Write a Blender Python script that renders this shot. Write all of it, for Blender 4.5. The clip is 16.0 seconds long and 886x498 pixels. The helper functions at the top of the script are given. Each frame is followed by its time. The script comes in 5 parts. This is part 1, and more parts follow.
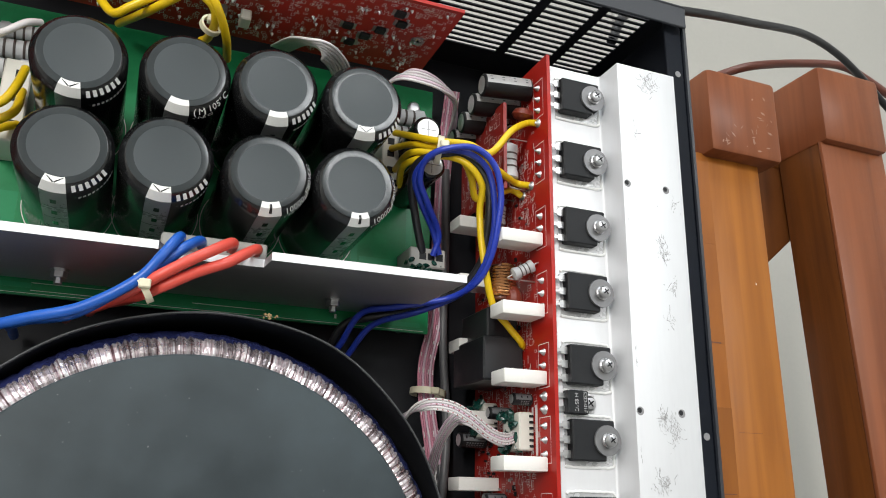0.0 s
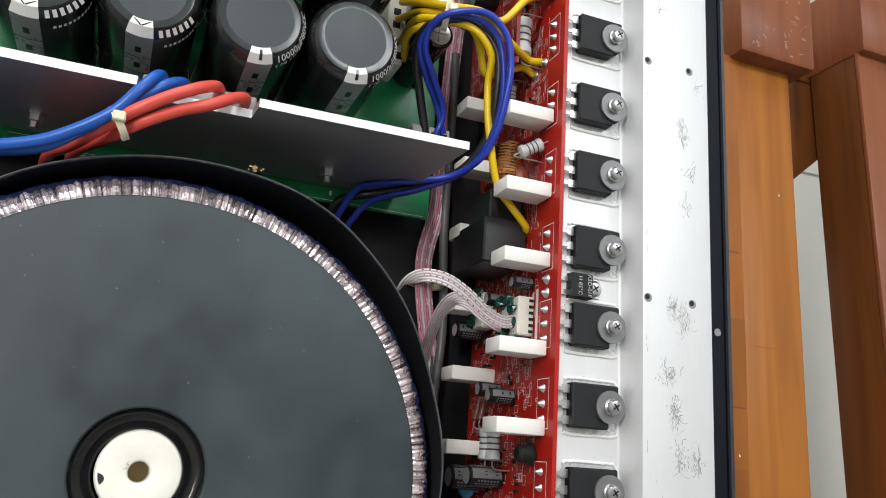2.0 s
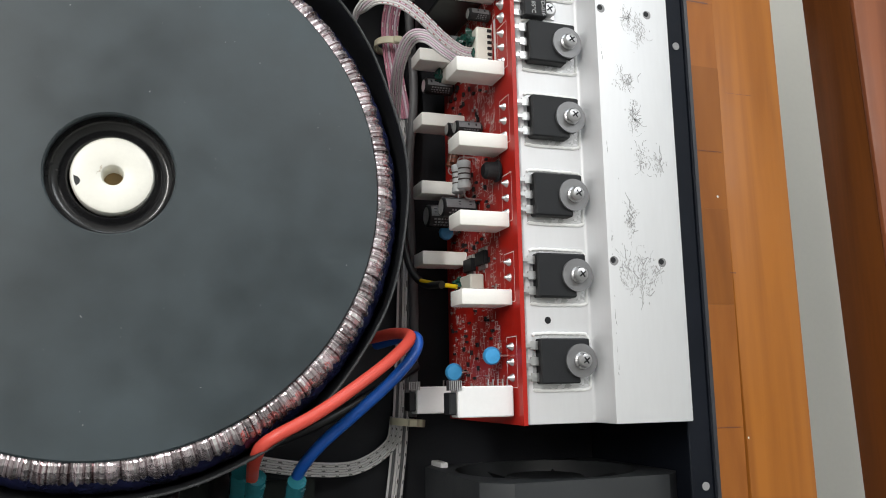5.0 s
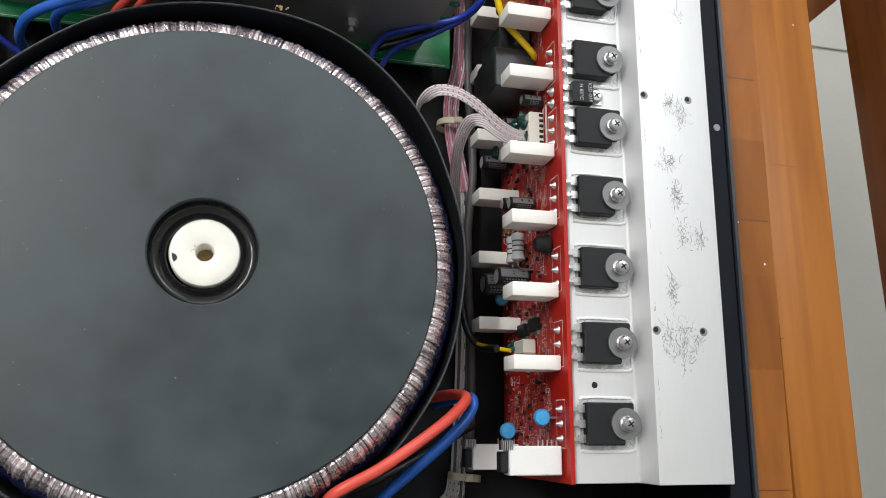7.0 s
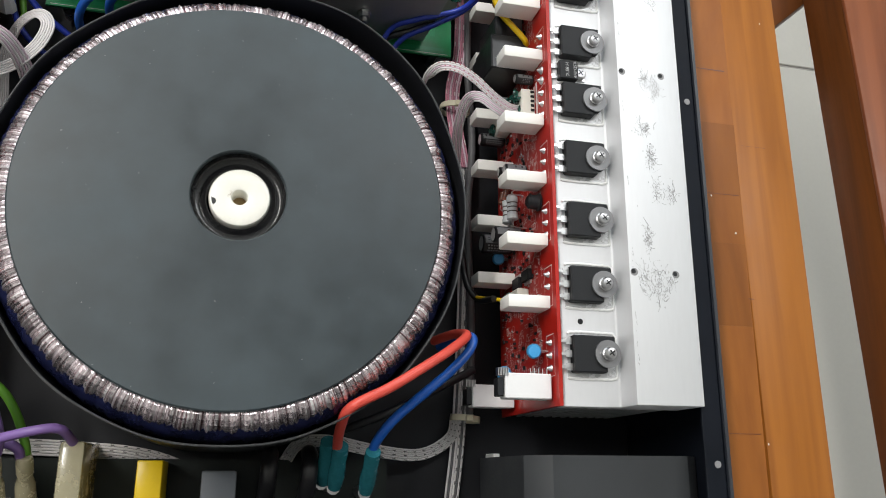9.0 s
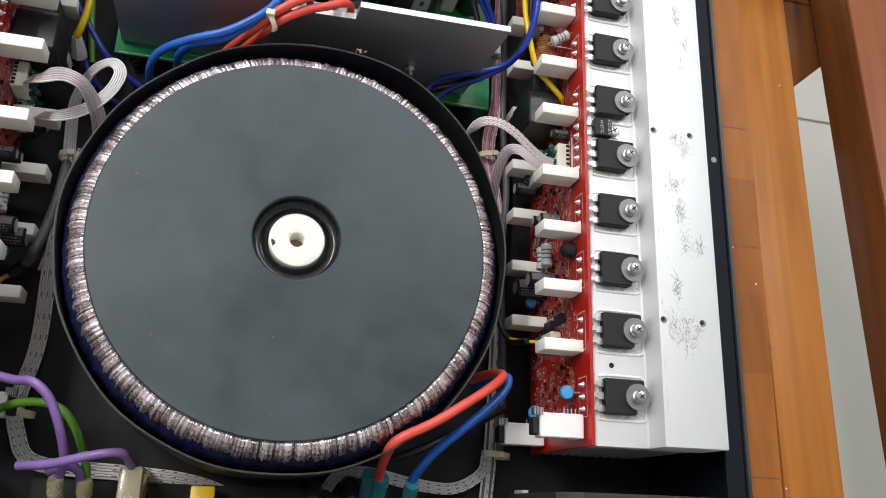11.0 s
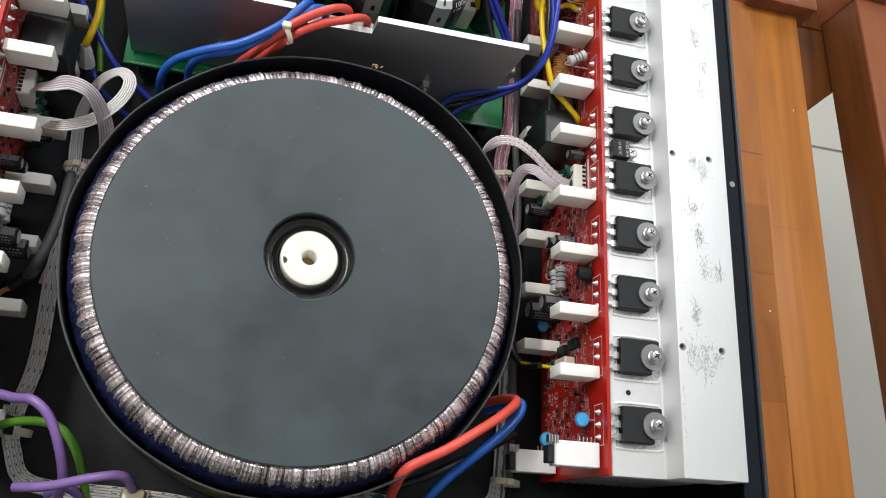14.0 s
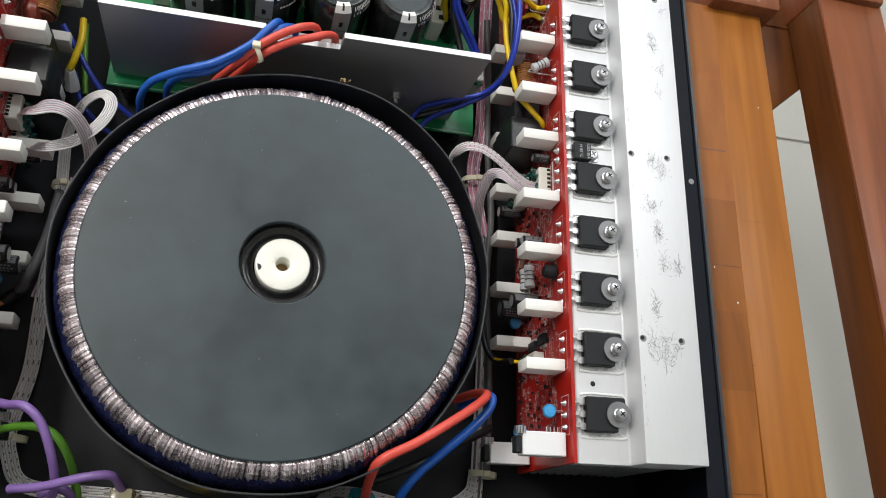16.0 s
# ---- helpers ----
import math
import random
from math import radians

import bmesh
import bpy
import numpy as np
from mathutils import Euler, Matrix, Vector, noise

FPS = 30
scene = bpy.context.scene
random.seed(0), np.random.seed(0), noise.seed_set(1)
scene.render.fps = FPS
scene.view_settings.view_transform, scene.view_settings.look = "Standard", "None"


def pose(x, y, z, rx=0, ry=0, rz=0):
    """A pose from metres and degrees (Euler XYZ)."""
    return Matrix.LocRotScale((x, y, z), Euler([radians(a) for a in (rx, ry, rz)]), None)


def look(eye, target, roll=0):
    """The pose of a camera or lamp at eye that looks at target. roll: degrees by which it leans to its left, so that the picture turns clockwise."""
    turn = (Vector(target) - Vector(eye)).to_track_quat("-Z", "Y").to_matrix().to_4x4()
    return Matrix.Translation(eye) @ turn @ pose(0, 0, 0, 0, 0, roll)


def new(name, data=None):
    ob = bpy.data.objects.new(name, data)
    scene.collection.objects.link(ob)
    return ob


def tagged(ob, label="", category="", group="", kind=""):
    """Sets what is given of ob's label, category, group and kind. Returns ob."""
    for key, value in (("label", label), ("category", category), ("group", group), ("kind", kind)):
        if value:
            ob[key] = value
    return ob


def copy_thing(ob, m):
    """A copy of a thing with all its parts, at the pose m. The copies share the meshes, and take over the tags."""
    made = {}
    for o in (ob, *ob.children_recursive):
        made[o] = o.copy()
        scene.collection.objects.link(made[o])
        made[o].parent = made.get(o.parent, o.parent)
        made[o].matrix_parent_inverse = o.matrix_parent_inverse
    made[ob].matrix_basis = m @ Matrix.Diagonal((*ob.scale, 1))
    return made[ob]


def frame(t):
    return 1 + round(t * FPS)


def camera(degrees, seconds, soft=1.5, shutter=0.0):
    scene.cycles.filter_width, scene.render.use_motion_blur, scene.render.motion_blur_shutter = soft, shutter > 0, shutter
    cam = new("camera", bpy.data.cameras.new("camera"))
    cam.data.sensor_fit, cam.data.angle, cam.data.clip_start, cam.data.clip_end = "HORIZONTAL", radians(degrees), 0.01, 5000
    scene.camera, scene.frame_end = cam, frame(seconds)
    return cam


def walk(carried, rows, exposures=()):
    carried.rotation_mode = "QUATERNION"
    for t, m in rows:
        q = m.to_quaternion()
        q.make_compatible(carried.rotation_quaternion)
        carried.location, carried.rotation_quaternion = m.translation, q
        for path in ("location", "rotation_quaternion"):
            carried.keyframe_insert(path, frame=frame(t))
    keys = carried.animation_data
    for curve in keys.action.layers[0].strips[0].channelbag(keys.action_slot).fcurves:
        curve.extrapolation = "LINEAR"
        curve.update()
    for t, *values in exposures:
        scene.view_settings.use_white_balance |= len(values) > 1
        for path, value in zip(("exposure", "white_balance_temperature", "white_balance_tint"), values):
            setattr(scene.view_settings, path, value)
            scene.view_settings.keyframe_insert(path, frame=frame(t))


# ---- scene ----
cam = camera(57.15, 16.0, soft=1.0)
PATH = [
    (0, (-0.0276, 0.0350, 0.3792), (0.0801, 0.1249, 0.1140), 54.51),
    (0.5, (-0.0257, 0.0454, 0.3711), (0.0813, 0.1335, 0.1051), 56.08),
    (1, (-0.0183, 0.0435, 0.3646), (0.0867, 0.1283, 0.0967), 57.20),
    (1.5, (-0.0139, 0.0257, 0.3585), (0.0900, 0.1081, 0.0894), 58.20),
    (2, (-0.0097, 0.0076, 0.3552), (0.0943, 0.0841, 0.0844), 60.24),
    (2.5, (-0.0022, -0.0114, 0.3520), (0.1027, 0.0608, 0.0803), 60.50),
    (3, (0.0058, -0.0285, 0.3489), (0.1075, 0.0423, 0.0757), 58.84),
    (3.5, (0.0081, -0.0381, 0.3460), (0.1167, 0.0159, 0.0716), 65.44),
    (4, (0.0138, -0.0490, 0.3463), (0.1225, -0.0028, 0.0706), 67.16),
    (6.5, (0.0161, -0.0707, 0.3836), (0.0921, -0.0097, 0.0998), 52.78),
    (7, (0.0112, -0.0605, 0.3859), (0.0844, 0.0053, 0.1026), 49.85),
    (7.5, (0.0045, -0.0642, 0.3903), (0.0754, 0.0043, 0.1070), 48.10),
    (8, (0.0084, -0.0877, 0.3988), (0.0812, -0.0152, 0.1169), 46.97),
    (10.5, (-0.0165, -0.1118, 0.4324), (0.0549, -0.0221, 0.1552), 41.97),
    (11, (-0.0205, -0.1090, 0.4332), (0.0498, -0.0163, 0.1567), 41.31),
    (11.5, (-0.0274, -0.1072, 0.4267), (0.0435, -0.0118, 0.1513), 41.62),
    (12, (-0.0309, -0.1038, 0.4253), (0.0399, -0.0068, 0.1504), 41.47),
    (12.5, (-0.0315, -0.1044, 0.4225), (0.0392, -0.0058, 0.1481), 41.10),
    (13, (-0.0317, -0.1045, 0.4235), (0.0402, -0.0064, 0.1493), 41.64),
    (13.5, (-0.0269, -0.1073, 0.4250), (0.0449, -0.0080, 0.1512), 41.27),
    (14, (-0.0291, -0.1052, 0.4225), (0.0439, -0.0063, 0.1488), 41.75),
    (14.5, (-0.0290, -0.1036, 0.4223), (0.0434, -0.0052, 0.1483), 41.49),
    (15, (-0.0279, -0.1049, 0.4275), (0.0446, -0.0066, 0.1535), 41.15),
    (15.5, (-0.0246, -0.1065, 0.4322), (0.0471, -0.0071, 0.1584), 40.48),
    (16, (-0.0146, -0.1121, 0.4432), (0.0545, -0.0111, 0.1693), 38.07),
]
walk(cam, [(t, look(eye, target, roll)) for t, eye, target, roll in PATH],
     exposures=[(0, -0.02), (2, -0.06), (4, -0.08), (8, -0.05), (10.5, 0.05), (12, 0.08), (14.5, 0.08), (15.5, 0.0), (16, -0.06)])

# ---- world and lamps: a closed white room, ceiling lamp, added fill and north lamps ----
world = bpy.data.worlds.new("room_world")
scene.world = world
world.use_nodes = True
world.node_tree.nodes["Background"].inputs[0].default_value = (0.8, 0.88, 1.0, 1)
world.node_tree.nodes["Background"].inputs[1].default_value = 0.3
LAMP_WATTS = 20.5


def area_lamp(name, loc, target, sx, sy, watts, color):
    data = bpy.data.lights.new(name, "AREA")
    data.shape, data.size, data.size_y, data.energy, data.color = "RECTANGLE", sx, sy, watts, color
    ob = new(name, data)
    ob.matrix_world = look(loc, target)
    return ob


area_lamp("ceiling_lamp_light", (-1.0, 0.75, 1.78), (-1.0, 0.75, 0), 0.14, 1.2, LAMP_WATTS * 1.75, (1.0, 0.97, 0.93))
# Second ceiling lamp is an added fill, with no source seen.
area_lamp("ceiling_lamp_light", (0.9, 1.0, 1.78), (0.9, 1.0, 0), 1.2, 0.25, LAMP_WATTS * 0.75, (0.95, 0.98, 1.0))
# North lamp added for the glints on the winding; its source is unseen.
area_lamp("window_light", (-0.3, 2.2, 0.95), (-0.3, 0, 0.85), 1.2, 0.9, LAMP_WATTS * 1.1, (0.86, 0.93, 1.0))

# ---- helpers of this scene; lengths in millimetres ----
MM = 0.001
ORG = {}
rnd = random.Random(7)


def V(p):
    return Vector(p)


def box(bm, x0, x1, y0, y1, z0, z1, bevel=0.0, seg=1):
    vs = [bm.verts.new((x, y, z)) for x in (x0, x1) for y in (y0, y1) for z in (z0, z1)]
    fs = [bm.faces.new([vs[k] for k in f]) for f in ((0, 1, 3, 2), (4, 6, 7, 5), (0, 4, 5, 1), (2, 3, 7, 6), (0, 2, 6, 4), (1, 5, 7, 3))]
    if bevel > 0:
        es = list({e for f in fs for e in f.edges})
        bmesh.ops.bevel(bm, geom=es, offset=bevel, segments=seg, affect="EDGES", profile=0.5)
    return vs


def lathe(bm, prof, c=(0, 0, 0), axis=(0, 0, 1), seg=24, close=True):
    """Rings from (radius, height) pairs round an axis."""
    q = Vector(axis).normalized().to_track_quat("Z", "Y")
    rings = []
    for r, h in prof:
        rings.append([bm.verts.new(q @ Vector((r * math.cos(2 * math.pi * k / seg), r * math.sin(2 * math.pi * k / seg), h)) + Vector(c)) for k in range(seg)])
    for a, b in zip(rings, rings[1:]):
        for k in range(seg):
            bm.faces.new((a[k], a[(k + 1) % seg], b[(k + 1) % seg], b[k]))
    if close:
        bm.faces.new(list(reversed(rings[0])))
        bm.faces.new(rings[-1])
    return rings


def cyl(bm, p0, p1, r, seg=14, bevel=0.0):
    p0, p1 = Vector(p0), Vector(p1)
    h = (p1 - p0).length
    prof = [(r, 0), (r, h)] if bevel <= 0 else [(r - bevel, 0), (r, bevel), (r, h - bevel), (r - bevel, h)]
    lathe(bm, prof, p0, p1 - p0, seg)


def spline(pts, n=7):
    """Catmull-Rom through the points."""
    p = [Vector(q) for q in pts]
    p = [2 * p[0] - p[1]] + p + [2 * p[-1] - p[-2]]
    out = []
    for a, b, c, d in zip(p, p[1:], p[2:], p[3:]):
        for k in range(n):
            t = k / n
            out.append(0.5 * (2 * b + (c - a) * t + (2 * a - 5 * b + 4 * c - d) * t * t + (3 * b - a - 3 * c + d) * t ** 3))
    out.append(p[-2])
    return out


def tube(bm, line, r, seg=10):
    n = None
    rings = []
    for k, q in enumerate(line):
        d = (line[min(k + 1, len(line) - 1)] - line[max(k - 1, 0)]).normalized()
        n = d.orthogonal().normalized() if n is None else (n - d * n.dot(d)).normalized()
        b = d.cross(n)
        rings.append([bm.verts.new(q + r * (math.cos(2 * math.pi * j / seg) * n + math.sin(2 * math.pi * j / seg) * b)) for j in range(seg)])
    for a, c in zip(rings, rings[1:]):
        for j in range(seg):
            bm.faces.new((a[j], a[(j + 1) % seg], c[(j + 1) % seg], c[j]))
    bm.faces.new(list(reversed(rings[0])))
    bm.faces.new(rings[-1])


def finish(name, bm, mat, org, smooth=True):
    bmesh.ops.recalc_face_normals(bm, faces=bm.faces)
    me = bpy.data.meshes.new(name)
    for v in bm.verts:
        v.co = (v.co - org) * MM
    if smooth:
        for f in bm.faces:
            f.smooth = True
        for e in bm.edges:
            if len(e.link_faces) == 2 and e.calc_face_angle(0) > 0.6:
                e.smooth = False
    bm.to_mesh(me)
    bm.free()
    me.materials.append(mat)
    return me


def thing(name, base, label, category, group="", kind=""):
    ob = new(name)
    ob.empty_display_size = 0.005
    ob.location = Vector(base) * MM
    ORG[ob] = Vector(base)
    return tagged(ob, label, category, group, kind)


def part(name, bm, mat, parent, label="", smooth=True):
    ob = new(name, finish(name, bm, mat, ORG[parent], smooth))
    ob.parent = parent
    ORG[ob] = ORG[parent]
    if label:
        ob["label"] = label
    return ob


def again(src, parent, shift, name=""):
    """Another part on the mesh of src, moved by shift."""
    ob = new(name or src.name.split(".")[0], src.data)
    ob.parent = parent
    ob.location = Vector(shift) * MM
    ORG[ob] = ORG[parent]
    return ob


def solo(name, bm, mat, base, label, category, group="", kind="", smooth=True):
    ob = new(name, finish(name, bm, mat, Vector(base), smooth))
    ob.location = Vector(base) * MM
    ORG[ob] = Vector(base)
    return tagged(ob, label, category, group, kind)


def B():
    return bmesh.new()


# ---- materials ----
def material(name, color, rough=0.5, metal=0.0, var=0.12, scale=60.0, fine=900.0, bump=0.1, coat=0.0, rvar=0.1, stretch=None, spec=0.5, trans=0.0, rand=0.0, scratch=0.0):
    m = bpy.data.materials.new(name)
    m.use_nodes = True
    t = m.node_tree
    b = t.nodes["Principled BSDF"]
    b.inputs["Metallic"].default_value = metal
    b.inputs["Coat Weight"].default_value = coat
    b.inputs["Coat Roughness"].default_value = 0.08
    b.inputs["Specular IOR Level"].default_value = spec
    b.inputs["Transmission Weight"].default_value = trans
    co = t.nodes.new("ShaderNodeTexCoord")
    src = co.outputs["Object"]
    if stretch:
        mp = t.nodes.new("ShaderNodeMapping")
        mp.inputs["Scale"].default_value = stretch
        t.links.new(src, mp.inputs[0])
        src = mp.outputs[0]
    n1, n2 = t.nodes.new("ShaderNodeTexNoise"), t.nodes.new("ShaderNodeTexNoise")
    n1.inputs["Scale"].default_value, n2.inputs["Scale"].default_value = scale, fine
    n1.inputs["Detail"].default_value, n2.inputs["Detail"].default_value = 5, 3
    t.links.new(src, n1.inputs["Vector"])
    t.links.new(src, n2.inputs["Vector"])
    add = t.nodes.new("ShaderNodeMath")
    add.operation = "MULTIPLY_ADD"
    add.inputs[1].default_value = 0.4
    t.links.new(n2.outputs[0], add.inputs[0])
    t.links.new(n1.outputs[0], add.inputs[2])
    ramp = t.nodes.new("ShaderNodeMapRange")
    ramp.inputs[1].default_value, ramp.inputs[2].default_value = 0.4, 1.0
    ramp.inputs[3].default_value, ramp.inputs[4].default_value = 1 - var, 1 + var
    t.links.new(add.outputs[0], ramp.inputs[0])
    mul = t.nodes.new("ShaderNodeMix")
    mul.data_type, mul.blend_type = "RGBA", "MULTIPLY"
    mul.inputs[0].default_value = 1
    mul.inputs[6].default_value = (*color, 1)
    t.links.new(ramp.outputs[0], mul.inputs[7])
    col = mul.outputs[2]
    if rand:
        info = t.nodes.new("ShaderNodeObjectInfo")
        rr = t.nodes.new("ShaderNodeMapRange")
        rr.inputs[3].default_value, rr.inputs[4].default_value = 1 - rand, 1 + rand
        t.links.new(info.outputs["Random"], rr.inputs[0])
        m2 = t.nodes.new("ShaderNodeMix")
        m2.data_type, m2.blend_type = "RGBA", "MULTIPLY"
        m2.inputs[0].default_value = 1
        t.links.new(col, m2.inputs[6])
        t.links.new(rr.outputs[0], m2.inputs[7])
        col = m2.outputs[2]
    t.links.new(col, b.inputs["Base Color"])
    ro = t.nodes.new("ShaderNodeMapRange")
    ro.inputs[1].default_value, ro.inputs[2].default_value = 0.4, 1.0
    ro.inputs[3].default_value, ro.inputs[4].default_value = max(rough - rvar, 0.02), min(rough + rvar, 1)
    t.links.new(add.outputs[0], ro.inputs[0])
    t.links.new(ro.outputs[0], b.inputs["Roughness"])
    if bump:
        bp = t.nodes.new("ShaderNodeBump")
        bp.inputs["Strength"].default_value, bp.inputs["Distance"].default_value = bump, 0.0004
        t.links.new(add.outputs[0], bp.inputs["Height"])
        t.links.new(bp.outputs[0], b.inputs["Normal"])
    return m


def wood_material(name, dark, light, rough, along=(1, 0.06, 1), rand=0.0):
    m = material(name, light, rough, 0, 0.1, 30, 400, 0.12, 0.0, rand=rand, spec=0.28)
    t = m.node_tree
    b = t.nodes["Principled BSDF"]
    co = t.nodes["Texture Coordinate"]
    mp = t.nodes.new("ShaderNodeMapping")
    mp.inputs["Scale"].default_value = along
    n = t.nodes.new("ShaderNodeTexNoise")
    n.inputs["Scale"].default_value, n.inputs["Detail"].default_value, n.inputs["Distortion"].default_value = 55, 6, 1.2
    n2 = t.nodes.new("ShaderNodeTexNoise")
    n2.inputs["Scale"].default_value, n2.inputs["Detail"].default_value = 320, 3
    r = t.nodes.new("ShaderNodeValToRGB")
    r.color_ramp.elements[0].position, r.color_ramp.elements[1].position = 0.3, 0.72
    r.color_ramp.elements[0].color, r.color_ramp.elements[1].color = (*dark, 1), (*light, 1)
    ad = t.nodes.new("ShaderNodeMath")
    ad.operation = "MULTIPLY_ADD"
    ad.inputs[1].default_value = 0.22
    t.links.new(co.outputs["Object"], mp.inputs[0])
    t.links.new(mp.outputs[0], n.inputs["Vector"])
    t.links.new(mp.outputs[0], n2.inputs["Vector"])
    t.links.new(n2.outputs[0], ad.inputs[0])
    t.links.new(n.outputs[0], ad.inputs[2])
    t.links.new(ad.outputs[0], r.inputs[0])
    if rand:
        tint = [n_ for n_ in t.nodes if n_.type == "MIX"][-1]
        t.links.new(r.outputs[0], tint.inputs[6])
    else:
        t.links.new(r.outputs[0], b.inputs["Base Color"])
    return m


BLACK_STEEL = material("black_powder_coated_steel", (0.009, 0.01, 0.013), 0.6, 0, 0.25, 40, 2500, 0.15, spec=0.3)
# Lighter than the case steel: the rear lip's light from above is in it.
LIP_STEEL = material("satin_black_steel", (0.03, 0.033, 0.04), 0.42, 0, 0.2, 40, 2500, 0.12)
SIDE_STEEL = material("blue_black_painted_steel", (0.007, 0.009, 0.014), 0.55, 0, 0.25, 40, 2500, 0.12, spec=0.14)
ALU = material("milled_aluminium", (0.77, 0.78, 0.8), 0.56, 0.45, 0.05, 25, 700, 0.06, stretch=(1, 0.15, 1))
ALU_DULL = material("matt_aluminium_fins", (0.68, 0.69, 0.7), 0.5, 0.55, 0.1, 40, 500, 0.05)
ALU_PLATE = material("brushed_aluminium_plate", (0.47, 0.48, 0.5), 0.5, 0.8, 0.12, 18, 900, 0.05, stretch=(0.1, 1, 1))
WORN = material("dull_worn_aluminium", (0.5, 0.5, 0.51), 0.7, 0.2, 0.2)
SCRATCH = material("dark_scratch", (0.27, 0.27, 0.275), 0.6, 0.2, 0.2)
PCB_RED = material("red_solder_mask", (0.4, 0.014, 0.008), 0.4, 0, 0.16, 35, 500, 0.05, 0.05, spec=0.35)
PCB_DARK = material("dark_red_solder_mask", (0.26, 0.011, 0.007), 0.4, 0, 0.16, 35, 500, 0.05, 0.05, spec=0.35)
PCB_GREEN = material("green_solder_mask", (0.01, 0.22, 0.075), 0.4, 0, 0.2, 60, 500, 0.04, 0.04, spec=0.3)
PCB_NIGHT = material("very_dark_green_solder_mask", (0.004, 0.009, 0.007), 0.45, 0, 0.2, 60, 500, 0.04, spec=0.3)
PCB_TRACE = material("green_copper_trace", (0.014, 0.26, 0.1), 0.4, 0, 0.1, 60, 500, 0.04, 0.04, spec=0.3)
SILK = material("white_silkscreen", (0.75, 0.72, 0.7), 0.6, 0, 0.1)
SOLDER = material("solder", (0.5, 0.5, 0.51), 0.36, 1.0, 0.15, 300, 1500, 0.2)
CERAMIC = material("white_ceramic", (0.82, 0.81, 0.77), 0.6, 0, 0.05, 90, 1500, 0.15, rand=0.03)
EPOXY = material("black_epoxy", (0.013, 0.014, 0.016), 0.58, 0, 0.15, 120, 2500, 0.12, spec=0.32)
EPOXY_SOFT = material("worn_black_epoxy", (0.024, 0.025, 0.027), 0.4, 0, 0.15, 120, 2500, 0.12)
RELAY = material("black_relay_plastic", (0.015, 0.016, 0.018), 0.36, 0, 0.15, 120, 2500, 0.08, spec=0.4)
EPOXY_TEXT = material("grey_print", (0.45, 0.45, 0.45), 0.6, 0, 0.1)
TINNED = material("tinned_copper", (0.58, 0.58, 0.58), 0.38, 1.0, 0.08, 200, 900, 0.05)
STEEL = material("zinc_plated_steel", (0.48, 0.48, 0.49), 0.32, 1.0, 0.12, 200, 1200, 0.1)
WASHER = material("dark_washer_steel", (0.22, 0.22, 0.225), 0.5, 0.6, 0.12, 200, 1200, 0.1)
GREASE = material("white_thermal_paste", (0.86, 0.87, 0.86), 0.35, 0, 0.04, 150, 900, 0.25)
MICA = material("clear_mica_sheet", (0.62, 0.63, 0.64), 0.25, 0.3, 0.06)
CAP_TOP = material("grey_capacitor_vinyl_top", (0.031, 0.041, 0.045), 0.42, 0, 0.1, 40, 1500, 0.08)
CAP_SLEEVE = material("black_capacitor_sleeve", (0.008, 0.0085, 0.009), 0.2, 0, 0.15, 60, 600, 0.05, 0.15)
CAP_WHITE = material("white_sleeve_print", (0.78, 0.78, 0.76), 0.35, 0, 0.05)
CAP_RING = material("glossy_grey_sleeve_rim", (0.023, 0.029, 0.031), 0.2, 0, 0.15, 60, 600, 0.08, 0.05)
CAN = material("dull_scored_aluminium", (0.62, 0.62, 0.62), 0.42, 0.7, 0.2, 300, 1500, 0.2)
SMALL_SLEEVE = material("black_small_capacitor_sleeve", (0.01, 0.0105, 0.012), 0.38, 0, 0.2, 90, 900, 0.05, spec=0.35)
SMALL_PRINT = material("grey_small_capacitor_print", (0.17, 0.175, 0.185), 0.45, 0, 0.1)
STRIPE = material("light_grey_sleeve_print", (0.38, 0.38, 0.38), 0.3, 0, 0.05)
CAP_GREY = material("grey_sleeve_print", (0.22, 0.225, 0.23), 0.3, 0, 0.05)
DISC = material("black_rubber_pad", (0.03, 0.043, 0.05), 0.46, 0, 0.45, 18, 80, 0.03, rvar=0.16, spec=0.55)
DUST = material("pale_dust", (0.2, 0.21, 0.21), 0.9)
FILM = material("clear_film_over_copper", (0.76, 0.69, 0.69), 0.28, 0.75, 0.45, 160, 800, 0.45, 0.3, rand=0.5)


def streak_film(m, scale):
    """Radial creases: shade and glints put into colour by angle round the coil's axis."""
    t = m.node_tree
    sep, ang, nz, rp_ = t.nodes.new("ShaderNodeSeparateXYZ"), t.nodes.new("ShaderNodeMath"), t.nodes.new("ShaderNodeTexNoise"), t.nodes.new("ShaderNodeValToRGB")
    t.links.new(t.nodes["Texture Coordinate"].outputs["Object"], sep.inputs[0])
    ang.operation = "ARCTAN2"
    t.links.new(sep.outputs[1], ang.inputs[0])
    t.links.new(sep.outputs[0], ang.inputs[1])
    nz.noise_dimensions = "1D"
    nz.inputs["Scale"].default_value, nz.inputs["Detail"].default_value, nz.inputs["Roughness"].default_value = scale, 5, 0.72
    t.links.new(ang.outputs[0], nz.inputs["W"])
    e = rp_.color_ramp.elements
    e[0].position, e[0].color = 0.36, (0.12, 0.06, 0.065, 1)
    e[1].position, e[1].color = 0.66, (0.92, 0.88, 0.9, 1)
    mid = e.new(0.48)
    mid.color = (0.62, 0.53, 0.56, 1)
    t.links.new(nz.outputs[0], rp_.inputs[0])
    mix = [n for n in t.nodes if n.type == "MIX"][0]
    t.links.new(rp_.outputs[0], mix.inputs[6])
    return m


